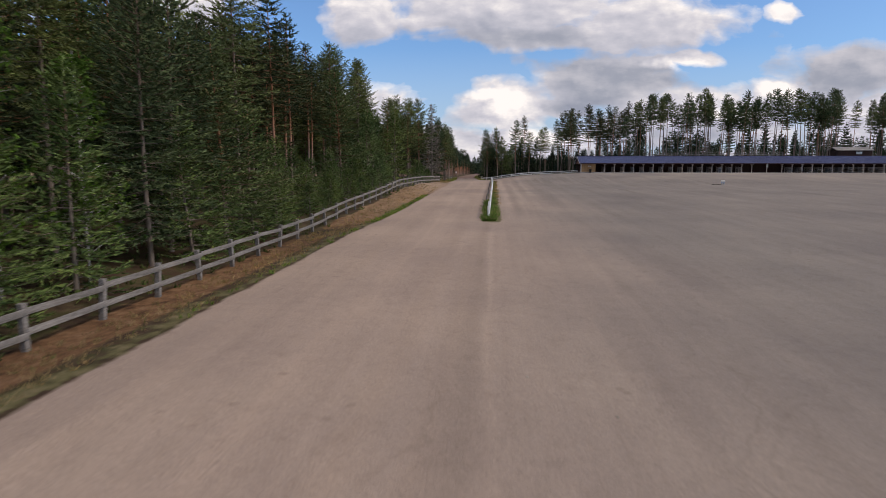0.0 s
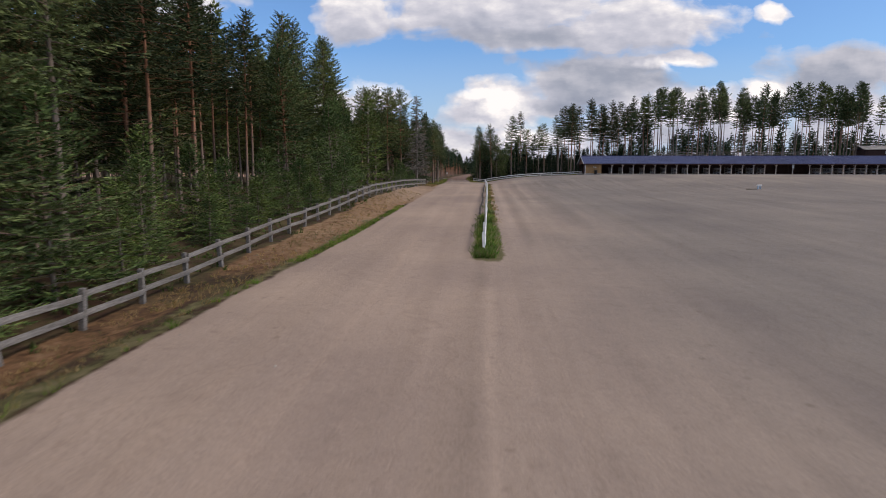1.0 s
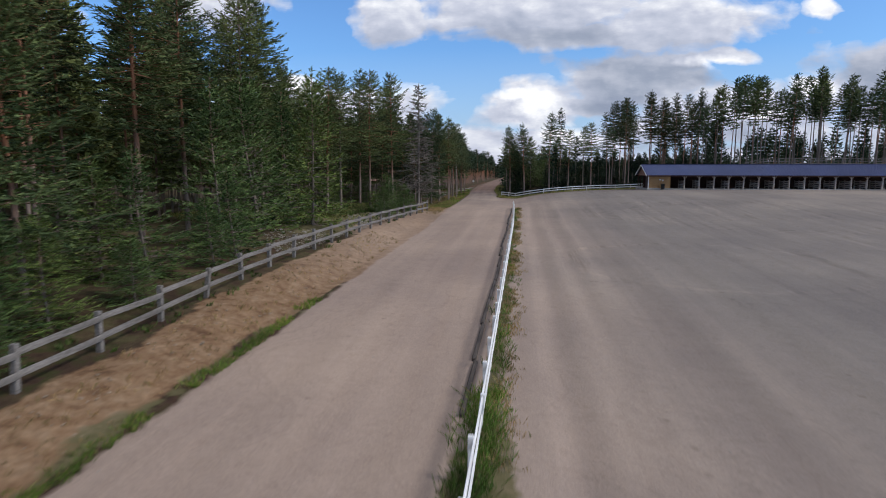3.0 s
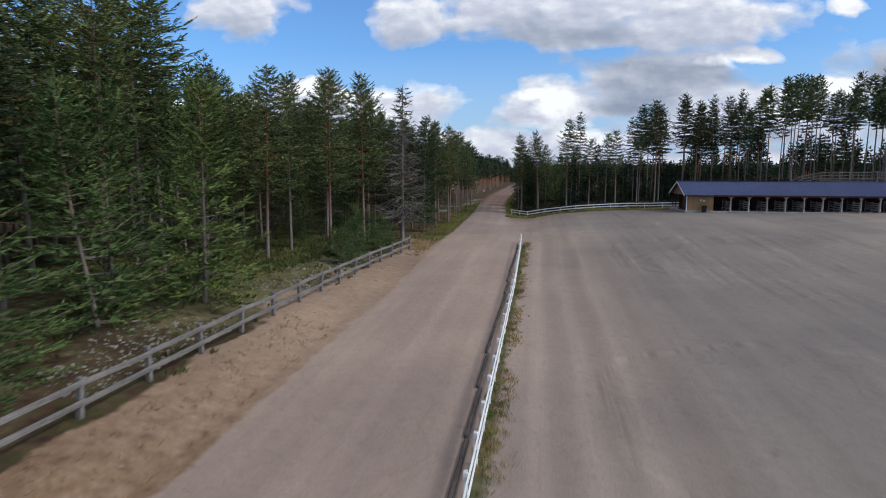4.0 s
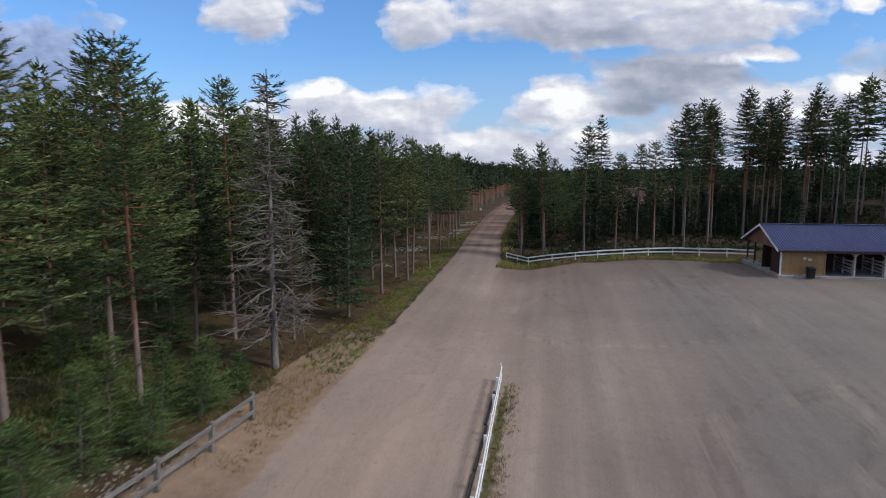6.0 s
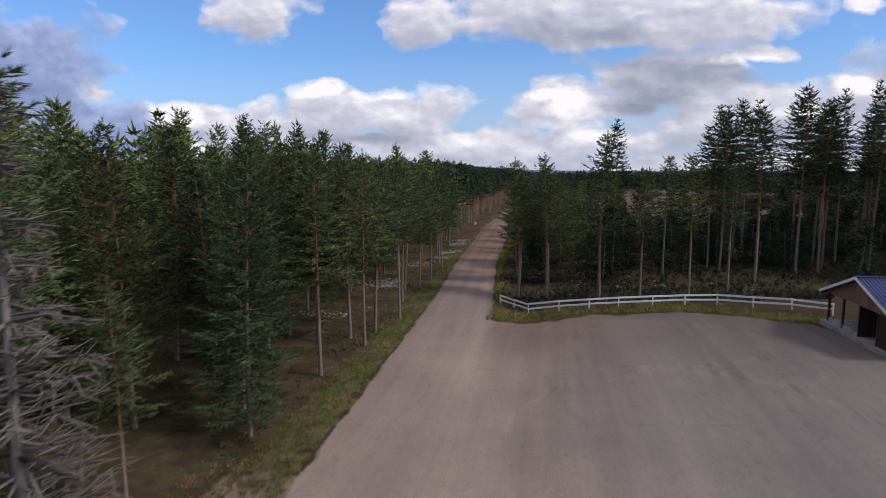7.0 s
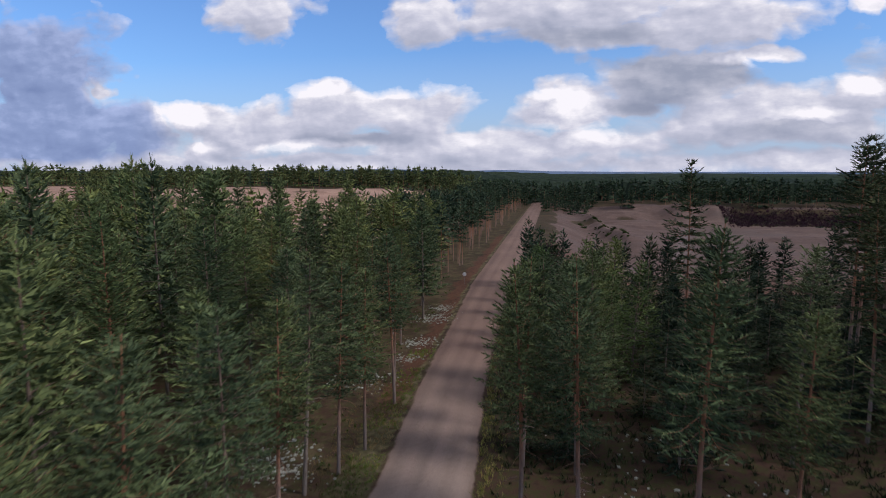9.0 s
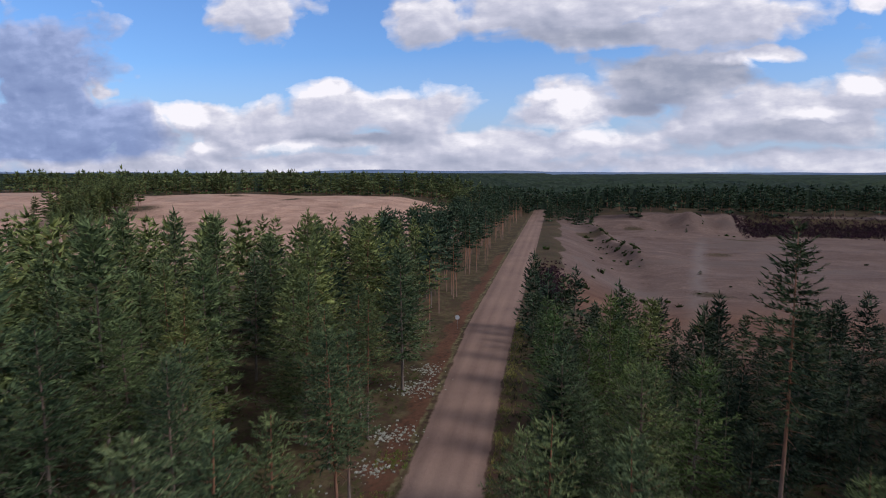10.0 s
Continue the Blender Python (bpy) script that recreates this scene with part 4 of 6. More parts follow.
    rail_me = mesh_of(block(0.045, 3.9, 0.18, None, 0.008), "partition_rail", M_RAILWOOD)
    inner_me = mesh_of(block(0.11, 0.11, 1.5, pose(0, 0, 0.8), 0.012), "partition_post", M_POSTWOOD)
    rng = random.Random(4)
    for i in range(BAYS + 1):
        x = FRONT_ROOM + BAY * i
        if i in (17, 18):
            continue
        for front in (True, False):
            y = 0.08 if front else DEPTH - 0.08
            if i:
                p = hang("stall_post", post_me, root, "", pose(x, y, 0))
                for s in (-1, 1):
                    hang("brace", brace_me, p, "", pose(s * 0.20, 0, EAVE - 0.42, 0, s * 42, 0))
            if 0 < i < BAYS and i not in (16, 19) and front:
                divider = thing_part("partition", root, "bare board stall partition", x, 2.05, 0)
                for k in range(4):
                    hang("partition_rail", rail_me, divider, "", pose(rng.uniform(-0.01, 0.01), 0, 0.42 + 0.30 * k, rng.gauss(0, 1.2), 0, rng.gauss(0, 0.4)))
                for yy in (-1.75, 0.0, 1.75):
                    hang("partition_post", inner_me, divider, "", pose(-0.05, yy, 0))
    x = FRONT_ROOM + BAY * 17.5
    part("notice_post", block(0.16, 0.16, EAVE - 0.1, pose(x, 0.08, EAVE / 2), 0.012), M_POSTWOOD, root)
    part("notice_board", block(0.42, 0.04, 1.0, pose(x, -0.04, 1.85), 0.01), M_PAPER, root, "white notice board on a post")


def thing_part(name, parent, label="", x=0.0, y=0.0, z=0.0):
    ob = new(name)
    ob.parent = parent
    ob.matrix_basis = pose(x, y, z)
    return tagged(ob, label)


stable()


def wheelie_bin(x, y):
    root = thing("wheelie_bin", x, y, level(x, y) + 0.03, "black plastic wheelie bin by the stable wall", "bin")
    bm = bmesh.new()
    box(bm, 0.58, 0.66, 0.86, pose(0, 0, 0.52), 0.03)
    for v in bm.verts:
        s = 0.82 + 0.18 * v.co.z
        v.co.x, v.co.y = v.co.x * s, v.co.y * s
    part("body", bm, M_BLACK, root)
    part("lid", block(0.64, 0.74, 0.07, pose(0, -0.01, 0.99, 4), 0.025), M_BLACK, root)
    part("handle", block(0.5, 0.05, 0.05, pose(0, 0.4, 0.95), 0.015), M_BLACK, root)
    for s in (-1, 1):
        bm = bmesh.new()
        bmesh.ops.create_cone(bm, cap_ends=True, segments=14, radius1=0.11, radius2=0.11, depth=0.06, matrix=pose(s * 0.29, 0.27, 0.11, 0, 90, 0))
        part("wheel", bm, M_BLACK, root)


wheelie_bin(SX + 2.30, SY - 0.62)
for dx, dz, w, h in ((1.95, 1.62, 0.27, 0.25), (2.38, 1.52, 0.30, 0.22)):
    ob = new("notice", mesh_of(block(w, 0.012, h, None, 0.002), "notice", M_PAPER))
    ob.matrix_basis = pose(SX + dx, SY - 0.032, SZ + dz, 0, 1.5, 0)
    tagged(ob, "white paper notice pinned on the board wall", "notice", "notices on the stable")


def jump_block(x, y):
    root = thing("jump_block", x, y, level(x, y) + 0.03, "small white and pale blue riding jump block on the gravel yard", "jump block")
    part("block", block(0.66, 0.30, 0.24, pose(0, 0, 0.56), 0.04), M_WHITE, root)
    for s in (-1, 1):
        part("foot", block(0.11, 0.30, 0.45, pose(s * 0.17, 0, 0.225, 0, -s * 8, 0), 0.03), M_PALEBLUE, root, "pale blue plastic foot")


jump_block(40.6, 110.0)
pole = bmesh.new()
bmesh.ops.create_cone(pole, cap_ends=True, segments=8, radius1=0.05, radius2=0.05, depth=1.7, matrix=pose(0, 0, 0.05, 0, 90, 0))
ob = new("jump_pole", mesh_of(pole, "jump_pole", M_LOG))
ob.matrix_basis = pose(39.2, 109.3, level(39.2, 109.3) + 0.04, 0, 0, 12)
tagged(ob, "dark wooden jump pole lying on the gravel yard", "pole")


def hut(x, y):
    z = level(x, y)
    root = thing("hut", x, y, z, "low dark wooden hut with grey roof on the bank", "hut")
    part("wall", block(9.5, 5.0, 2.4, pose(0, 0, 1.2), 0.03), M_DARKWOOD, root)
    bm = bmesh.new()
    for sgn in (1, -1):
        box(bm, 10.4, 3.1, 0.12, pose(0, sgn * 1.45, 2.75, -sgn * 20, 0, 0), 0.02)
    part("roof", bm, M_CONCRETE, root, "flat-pitched grey roof")
    part("window", block(1.6, 0.08, 0.7, pose(1.2, -2.52, 1.5), 0.01), M_PAPER, root, "pale window band")


hut(104.0, 186.0)


def road_sign(x, y):
    root = thing("road_sign", x, y, level(x, y), "small pale round sign on a post by the road", "sign")
    bm = bmesh.new()
    bmesh.ops.create_cone(bm, cap_ends=True, segments=8, radius1=0.03, radius2=0.03, depth=2.0, matrix=pose(0, 0, 0.95))
    part("post", bm, M_GREYWOOD, root)
    bm = bmesh.new()
    bmesh.ops.create_cone(bm, cap_ends=True, segments=24, radius1=0.34, radius2=0.34, depth=0.03, matrix=pose(0, -0.05, 1.75, 90, 0, 0))
    part("plate", bm, M_PAPER, root)


road_sign(-15.6, 254.0)


# ---- trees ----
class Leafy:
    """Gathers wood and blades of one tree, as two meshes."""

    def __init__(self, seed):
        self.rng = random.Random(seed)
        self.wood, self.wood_faces, self.blades, self.rings = [], [], [], []

    def limb(self, pts, radii, sides=3, root=None):
        """A tapering branch through pts, grown from the vertex root, or else from the stem."""
        first = len(self.wood)
        if root is None and self.rings:
            root = min(self.rings, key=lambda r: abs(r[0] - pts[0][2]))[1]
        if root is not None:
            self.wood_faces.append((root, first, first + 1))
        for n, (p, r) in enumerate(zip(pts, radii)):
            d = (Vector(pts[min(n + 1, len(pts) - 1)]) - Vector(pts[max(n - 1, 0)])).normalized()
            s = d.orthogonal().normalized()
            u = d.cross(s)
            for k in range(sides):
                a = 2 * math.pi * k / sides
                self.wood.append(Vector(p) + (s * math.cos(a) + u * math.sin(a)) * r)
        for n in range(len(pts) - 1):
            for k in range(sides):
                a, b = first + n * sides + k, first + n * sides + (k + 1) % sides
                self.wood_faces.append((a, b, b + sides, a + sides))
        return first

    def tuft(self, c, d, count, length, width, open_=0.75):
        rng = self.rng
        for _ in range(count):
            w = Vector((rng.gauss(0, 1), rng.gauss(0, 1), rng.gauss(0, 0.8)))
            w = (d + w.normalized() * open_).normalized()
            s = w.cross(Vector((rng.uniform(-1, 1), rng.uniform(-1, 1), rng.uniform(-1, 1)))).normalized() * width * rng.uniform(0.7, 1.2)
            l = length * rng.uniform(0.65, 1.2)
            self.blades.append((c - w * l * 0.1 + s * 0.5, c - w * l * 0.1 - s * 0.5, c + w * l))

    def meshes(self, name, wood_mat, leaf_mat):
        trunk = data_mesh(name + "_trunk", self.wood, self.wood_faces, wood_mat)
        trunk.polygons.foreach_set("use_smooth", np.ones(len(self.wood_faces), bool))
        co = [p for b in self.blades for p in b]
        crown = data_mesh(name + "_crown", co, [(i, i + 1, i + 2) for i in range(0, len(co), 3)], leaf_mat) if co else None
        return trunk, crown


def stem(tree, h, r, bend=0.25, sides=8, rings=9):
    rng = tree.rng
    ax, ay = rng.uniform(-1, 1) * bend, rng.uniform(-1, 1) * bend
    ph = rng.uniform(0, 6)

    def at(z):
        t = z / h
        return Vector((ax * math.sin(t * 2.6 + ph) - ax * math.sin(ph), ay * math.sin(t * 3.1 + ph) - ay * math.sin(ph), z))

    zs = [-0.4] + [h * (k / (rings - 1)) ** 1.1 for k in range(rings)]
    tree.limb([at(z) for z in zs], [r * 1.25] + [max(0.015, r * (1.12 - 1.0 * z / h) if z > 0 else r * 1.15) for z in zs[1:]], sides)
    tree.rings = [(z, n * sides) for n, z in enumerate(zs)]
    return at


def bough(tree, p0, a, l, rise, lift, dens, step, length, width, open_=0.5):
    """A branch of a conifer: a bent limb with flat fans of needled twigs on both sides."""
    rng = tree.rng
    d = Vector((math.cos(a), math.sin(a), rise)).normalized()
    side, up = Vector((-math.sin(a), math.cos(a), 0)), Vector((0, 0, 1))
    mid = p0 + d * l * 0.55 - up * lift * l * 0.30
    tip = p0 + d * l + up * lift * l
    if l > 1.0 and (step < 0.12 or l > 1.8):
        tree.limb([p0, mid, tip], [0.008 + 0.007 * l, 0.006 + 0.003 * l, 0.004])

    def needles(c, w, count, long):
        for k in range(count):
            q = c + w * long * (k + rng.random()) / count
            v = (w + Vector((rng.gauss(0, 1), rng.gauss(0, 1), rng.gauss(0.25, 0.8))) * open_ * 0.6).normalized()
            s = v.cross(up * 0.75 + Vector((rng.uniform(-1, 1), rng.uniform(-1, 1), rng.uniform(-1, 1)))).normalized() * width * rng.uniform(0.7, 1.2)
            m = length * rng.uniform(0.65, 1.2)
            tree.blades.append((q - v * m * 0.15 + s * 0.5, q - v * m * 0.15 - s * 0.5, q + v * m))

    n = max(2, int(1.5 + l * dens))
    for j in range(n):
        s = 0.26 + 0.74 * (j + rng.random()) / n
        c = p0.lerp(mid, s / 0.55) if s < 0.55 else mid.lerp(tip, (s - 0.55) / 0.45)
        long = (0.16 + 0.44 * l * (1.06 - s)) * rng.uniform(0.65, 1.2)
        w = (d * 0.8 + side * (1 if j % 2 else -1) * rng.uniform(0.5, 1.25) + up * rng.uniform(-0.22, 0.34)).normalized()
        needles(c, w, max(2, int(long / step)), long)
    needles(mid.lerp(tip, 0.7), (d + up * 0.25).normalized(), max(3, int(0.5 / step)), 0.3 * min(l, 1.2))
    return d, side, tip


def conifer(name, seed, h, base, reach, form, gap, per, dens, step, length, width, wood, leaf, r=None, stubs=0, shade=2.6):
    """A pine or young conifer in whorls. base: where the crown begins, as a share of h; reach: its widest bough; form: 'pine', 'cone'; gap: between whorls;
    dens: twigs a metre of bough; step: between needles on a twig."""
    tree = Leafy(seed)
    rng = tree.rng
    at = stem(tree, h, r or h * 0.0072 + 0.02)
    for _ in range(stubs):
        z = h * rng.uniform(0.18, base + 0.05)
        a, l = rng.uniform(0, 6.283), rng.uniform(0.3, 1.5)
        d = Vector((math.cos(a), math.sin(a), rng.uniform(-0.35, 0.1)))
        tree.limb([at(z), at(z) + d * l * 0.6, at(z) + d * l + Vector((0, 0, -0.1))], [0.022, 0.014, 0.006])
    deep = h * (1 - base)
    z = h * base
    heavy = rng.uniform(0, 6.283)       # the fuller side
    while z < h - 0.3:
        t = (z - h * base) / deep
        if form == "pine":
            grow = 1.08 * (1 - t) ** 0.62 * (0.55 + 0.45 * min(1, t / 0.24))
        else:
            grow = 1.12 * (1 - t) ** 0.92 * (0.75 + 0.25 * min(1, t / 0.15)) + 0.03
        grow *= rng.uniform(0.80, 1.12)
        n_limbs = per if t < 0.9 else max(3, per - 2)
        turn = rng.uniform(0, 6.283)
        for k in range(n_limbs):
            if rng.random() < (0.12 if form == "pine" else 0.08):
                continue
            a = turn + 6.283 * k / n_limbs + rng.gauss(0, 0.22)
            l = reach * grow * rng.uniform(0.58, 1.17) * (1 + 0.14 * math.cos(a - heavy)) + 0.12
            rise = (-0.12 + 0.85 * t ** 1.7 if form == "pine" else -0.08 + 0.80 * t ** 1.2) + rng.gauss(0, 0.07)
            p0 = at(min(z + rng.gauss(0, 0.09), h))
            d, side, tip = bough(tree, p0, a, l, rise, 0.10 + 0.06 * t, dens, step, length, width)
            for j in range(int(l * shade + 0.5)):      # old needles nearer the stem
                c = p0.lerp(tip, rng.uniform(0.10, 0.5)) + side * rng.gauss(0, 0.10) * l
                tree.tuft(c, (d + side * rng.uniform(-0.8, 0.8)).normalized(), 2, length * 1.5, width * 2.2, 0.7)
        z += gap * (1.12 - 0.45 * t) * rng.uniform(0.82, 1.18)
    few = max(3, int(0.9 / step))
    tree.tuft(at(h - 0.3), Vector((0, 0, 1)), few, length * 1.1, width, 0.6)
    tree.tuft(at(h), Vector((0, 0, 1)), max(2, few // 2), length * 1.2, width * 0.9, 0.35)
    return tree.meshes(name, wood, leaf)


def birch(name, seed, h, reach, count):
    tree = Leafy(seed)
    rng = tree.rng
    at = stem(tree, h, 0.06, 0.4)
    for _ in range(count):
        t = rng.uniform(0.12, 0.97)
        a, l = rng.uniform(0, 6.283), reach * (1.1 - t) ** 0.6 * rng.uniform(0.5, 1.1)
        d = Vector((math.cos(a), math.sin(a), 0.7)).normalized()
        p0 = at(h * t)
        tip = p0 + d * l + Vector((0, 0, -0.15 * l))
        tree.limb([p0, p0 + d * l * 0.6, tip], [0.03, 0.015, 0.005])
        for _ in range(20):
            s = rng.uniform(0.3, 1.0)
            c = p0.lerp(tip, s) + Vector((rng.gauss(0, 0.28), rng.gauss(0, 0.28), rng.gauss(0, 0.22)))
            tree.tuft(c, Vector((0, 0, -0.3)), 4, 0.16, 0.11, 1.2)
    return tree.meshes(name, M_BIRCHBARK, M_LEAF)


def dead_tree_mesh(seed, h):
    tree = Leafy(seed)
    rng = tree.rng
    at = stem(tree, h, 0.21, 0.15)
    for k in range(230):
        t = rng.uniform(0.12, 0.97)
        a, l = rng.uniform(0, 6.283), 3.5 * (1.05 - t) ** 0.7 * rng.uniform(0.35, 1.1)
        d = Vector((math.cos(a), math.sin(a), rng.uniform(-0.35, 0.25))).normalized()
        p0 = at(h * t)
        knee, tip = p0 + d * l * 0.5, p0 + d * l + Vector((0, 0, rng.uniform(-0.25, 0.3) * l))
        grown = tree.limb([p0, knee, tip], [0.062, 0.044, 0.016])
        for _ in range(6):
            s = rng.uniform(0.3, 0.97)
            c = p0.lerp(tip, s)
            e = (d + Vector((rng.gauss(0, 0.8), rng.gauss(0, 0.8), rng.gauss(0, 0.4)))).normalized()
            tree.limb([c, c + e * l * 0.22, c + e * l * 0.4], [0.032, 0.022, 0.012], root=grown + 3)
    z = h * 0.68
    while z < h - 0.3:       # what is left of the green crown
        q = z / h
        for k in range(6):
            if rng.random() < 0.8:
                bough(tree, at(z), rng.uniform(0, 6.283), 2.5 * (1.06 - q) ** 0.55 * rng.uniform(0.6, 1.1), -0.05 + 0.7 * (q - 0.6), 0.1, 3.4, 0.085, 0.27, 0.070)
        z += 0.44
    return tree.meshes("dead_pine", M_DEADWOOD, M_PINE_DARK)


KINDS = {}


def kind(key, name, label, trunk, crown):
    KINDS.setdefault(key, []).append((name, label, trunk, crown))


P_LABEL = "tall Scots pine with bare trunk and ragged dark green crown"
Y_LABEL = "young green conifer with branches down to the ground"
M_LABEL = "Scots pine with dense green crown and thin trunk"
BARKS = (M_BARK, M_GREYBARK)
for s in range(4):      # fine ones, for beside the way
    kind("pine", "pine_tree", P_LABEL, *conifer("pine", 10 + s, 17, (0.37, 0.42, 0.31, 0.39)[s], 3.6, "pine", 0.57, 7, 5.3, 0.056, 0.205, 0.070, BARKS[s % 2], M_PINE if s != 2 else M_PINE_DARK, stubs=20))
for s in range(4):
    kind("mid", "pine_tree", M_LABEL, *conifer("mid_pine", 20 + s, 13, (0.16, 0.10, 0.24, 0.14)[s], 3.2, ("cone", "pine", "cone", "pine")[s], 0.49, 7, 5.3, 0.057, 0.205, 0.069, BARKS[s % 2], M_PINE_DARK if s % 2 else M_PINE, stubs=10))
for s in range(3):
    kind("young", "young_conifer", Y_LABEL, *conifer("young_conifer", 30 + s, 8, 0.02, 2.5, "cone", 0.37, 6, 5.0, 0.080, 0.21, 0.068, M_GREYBARK, M_SPRUCE, shade=1.4))
for s in range(4):
    kind("slim", "slim_pine", "slim Scots pine with bare lower trunk and layered crown", *conifer("slim_pine", 35 + s, 14, (0.48, 0.54, 0.44, 0.40)[s], 2.35, ("pine", "pine", "cone", "pine")[s], 0.51, 7, 5.3, 0.057, 0.205, 0.070, M_GREYBARK if s == 1 else M_BARK, M_PINE_BLUE if s == 1 else M_PINE_DARK, stubs=18))
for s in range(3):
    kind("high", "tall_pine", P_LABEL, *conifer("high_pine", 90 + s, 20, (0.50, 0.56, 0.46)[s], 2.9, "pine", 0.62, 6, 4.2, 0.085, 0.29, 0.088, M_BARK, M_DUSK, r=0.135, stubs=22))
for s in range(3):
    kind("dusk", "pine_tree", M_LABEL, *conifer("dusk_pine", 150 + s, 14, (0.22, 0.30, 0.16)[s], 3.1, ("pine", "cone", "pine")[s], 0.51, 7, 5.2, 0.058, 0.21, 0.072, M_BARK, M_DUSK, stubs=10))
for s in range(3):      # the same, coarser, a few rows in
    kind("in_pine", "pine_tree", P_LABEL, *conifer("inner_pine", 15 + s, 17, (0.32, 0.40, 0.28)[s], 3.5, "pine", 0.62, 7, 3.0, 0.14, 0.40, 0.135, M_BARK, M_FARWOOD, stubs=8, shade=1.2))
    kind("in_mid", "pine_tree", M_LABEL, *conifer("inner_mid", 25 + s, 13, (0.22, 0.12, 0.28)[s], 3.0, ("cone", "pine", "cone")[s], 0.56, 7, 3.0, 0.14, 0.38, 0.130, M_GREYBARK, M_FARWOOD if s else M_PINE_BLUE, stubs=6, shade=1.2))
for s in range(2):
    kind("sapling", "sapling", "small green conifer sapling among the undergrowth", *conifer("sapling", 40 + s, 2.6, 0.05, 0.75, "cone", 0.24, 5, 5, 0.08, 0.20, 0.05, M_GREYBARK, M_SPRUCE, 0.03))
for s in range(4):      # coarser ones, for farther off
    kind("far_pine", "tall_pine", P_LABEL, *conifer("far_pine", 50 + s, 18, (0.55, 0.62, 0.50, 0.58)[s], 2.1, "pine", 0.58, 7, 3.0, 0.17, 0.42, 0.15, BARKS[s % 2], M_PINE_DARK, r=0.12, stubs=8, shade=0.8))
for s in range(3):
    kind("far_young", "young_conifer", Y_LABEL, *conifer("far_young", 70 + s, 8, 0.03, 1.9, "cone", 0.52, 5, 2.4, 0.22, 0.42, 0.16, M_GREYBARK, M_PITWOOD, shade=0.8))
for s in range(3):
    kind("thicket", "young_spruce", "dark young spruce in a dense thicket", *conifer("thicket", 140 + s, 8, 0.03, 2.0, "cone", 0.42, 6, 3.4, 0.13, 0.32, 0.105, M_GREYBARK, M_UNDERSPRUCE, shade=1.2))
for s in range(2):
    kind("birch", "birch_tree", "slender birch with white bark and fresh green leaves", *birch("birch", 80 + s, 11, 2.2, 60))
MADE = {}
TRUE_H = {"dusk": 14, "thicket": 8, "high": 20, "slim": 14, "in_pine": 17, "in_mid": 13, "pine": 17, "mid": 13, "young": 8, "sapling": 2.6, "far_pine": 18, "far_young": 8, "birch": 11}
tree_rng = random.Random(77)


def plant(key, x, y, h, group="trees of the forest"):
    """A tree of that kind, h metres tall, on the ground."""
    v = tree_rng.randrange(len(KINDS[key]))
    s = h / TRUE_H[key]
    w = s ** 0.6 * tree_rng.uniform(0.92, 1.16)
    m = pose(x, y, level(x, y) - 0.05, tree_rng.gauss(0, 0.9), tree_rng.gauss(0, 0.9), tree_rng.uniform(0, 360)) @ Matrix.Diagonal((w, w, s, 1))
    if (key, v) not in MADE:
        name, label, trunk, crown = KINDS[key][v]
        root = tagged(new(name), label, "tree", group)
        root.matrix_basis = m
        hang("trunk", trunk, root)
        hang("crown", crown, root)
        MADE[key, v] = root
        return root
    made = copy_thing(MADE[key, v], pose(0, 0, 0))
    made.matrix_basis = m
    return made


TAKEN = []


def free_spot(x, y, gap):
    if any((x - a) ** 2 + (y - b) ** 2 < gap * gap for a, b in TAKEN[-400:]):
        return False
    TAKEN.append((x, y))
    return True


# trees that stand out along the way
FIRST = [
    ("pine", -24.5, 111.0, 15.8), ("pine", -25.5, 114.2, 15.4), ("pine", -19.8, 111.9, 15.2), ("pine", -19.4, 115.6, 15.0), ("pine", -16.5, 117.5, 15.8), ("pine", -14.9, 122.4, 16.6),
    ("pine", -26.0, 123.5, 15.5), ("pine", -20.5, 127.5, 17.4), ("pine", -18.5, 136.4, 17.4), ("mid", -24.5, 145.2, 15.0), ("mid", -13.6, 145.3, 15.2), ("slim", -14.8, 137.6, 9.5),
    ("slim", -13.7, 155.2, 15.6), ("slim", -12.9, 162.5, 15.6), ("dusk", -17.0, 162.9, 16.4), ("dusk", -20.2, 164.3, 16.4), ("slim", -14.8, 164.5, 16.2), ("slim", -13.4, 167.1, 15.3),
    ("slim", -12.4, 171.7, 15.0), ("slim", -15.2, 184.8, 15.4), ("slim", -14.0, 187.6, 14.4), ("slim", -13.3, 191.1, 13.4), ("slim", -14.9, 205.1, 13.4), ("slim", -13.4, 199.5, 14.8),
    ("mid", -27.6, 194.4, 16.0), ("mid", -20.7, 195.4, 14.0), ("slim", -14.0, 179.0, 14.0),
]
SECOND = [
    ("slim", -1.75, 183.2, 15.4), ("slim", 1.4, 182.4, 15.6), ("slim", 6.7, 179.7, 16.8), ("slim", 10.6, 179.3, 12.8), ("slim", 15.4, 180.0, 14.0),
    ("slim", 19.3, 181.0, 13.0), ("high", 23.3, 185.7, 18.4), ("high", 21.3, 191.8, 18.6), ("high", 24.9, 190.5, 19.4), ("high", 29.6, 192.0, 21.4), ("high", 20.6, 194.4, 17.0),
    ("high", 31.1, 197.5, 20.0), ("high", 37.2, 200.1, 21.5), ("high", 10.1, 201.7, 19.0), ("high", 24.0, 205.0, 20.5), ("slim", -2.0, 190.6, 14.5), ("slim", 1.5, 189.8, 14.5),
    ("slim", 9.0, 191.0, 12.0), ("slim", 14.8, 191.0, 14.0), ("mid", 3.0, 200.0, 13.0), ("mid", -1.2, 205.0, 12.5), ("young", 6.0, 212.0, 9.0), ("young", 1.0, 222.0, 9.5),
]
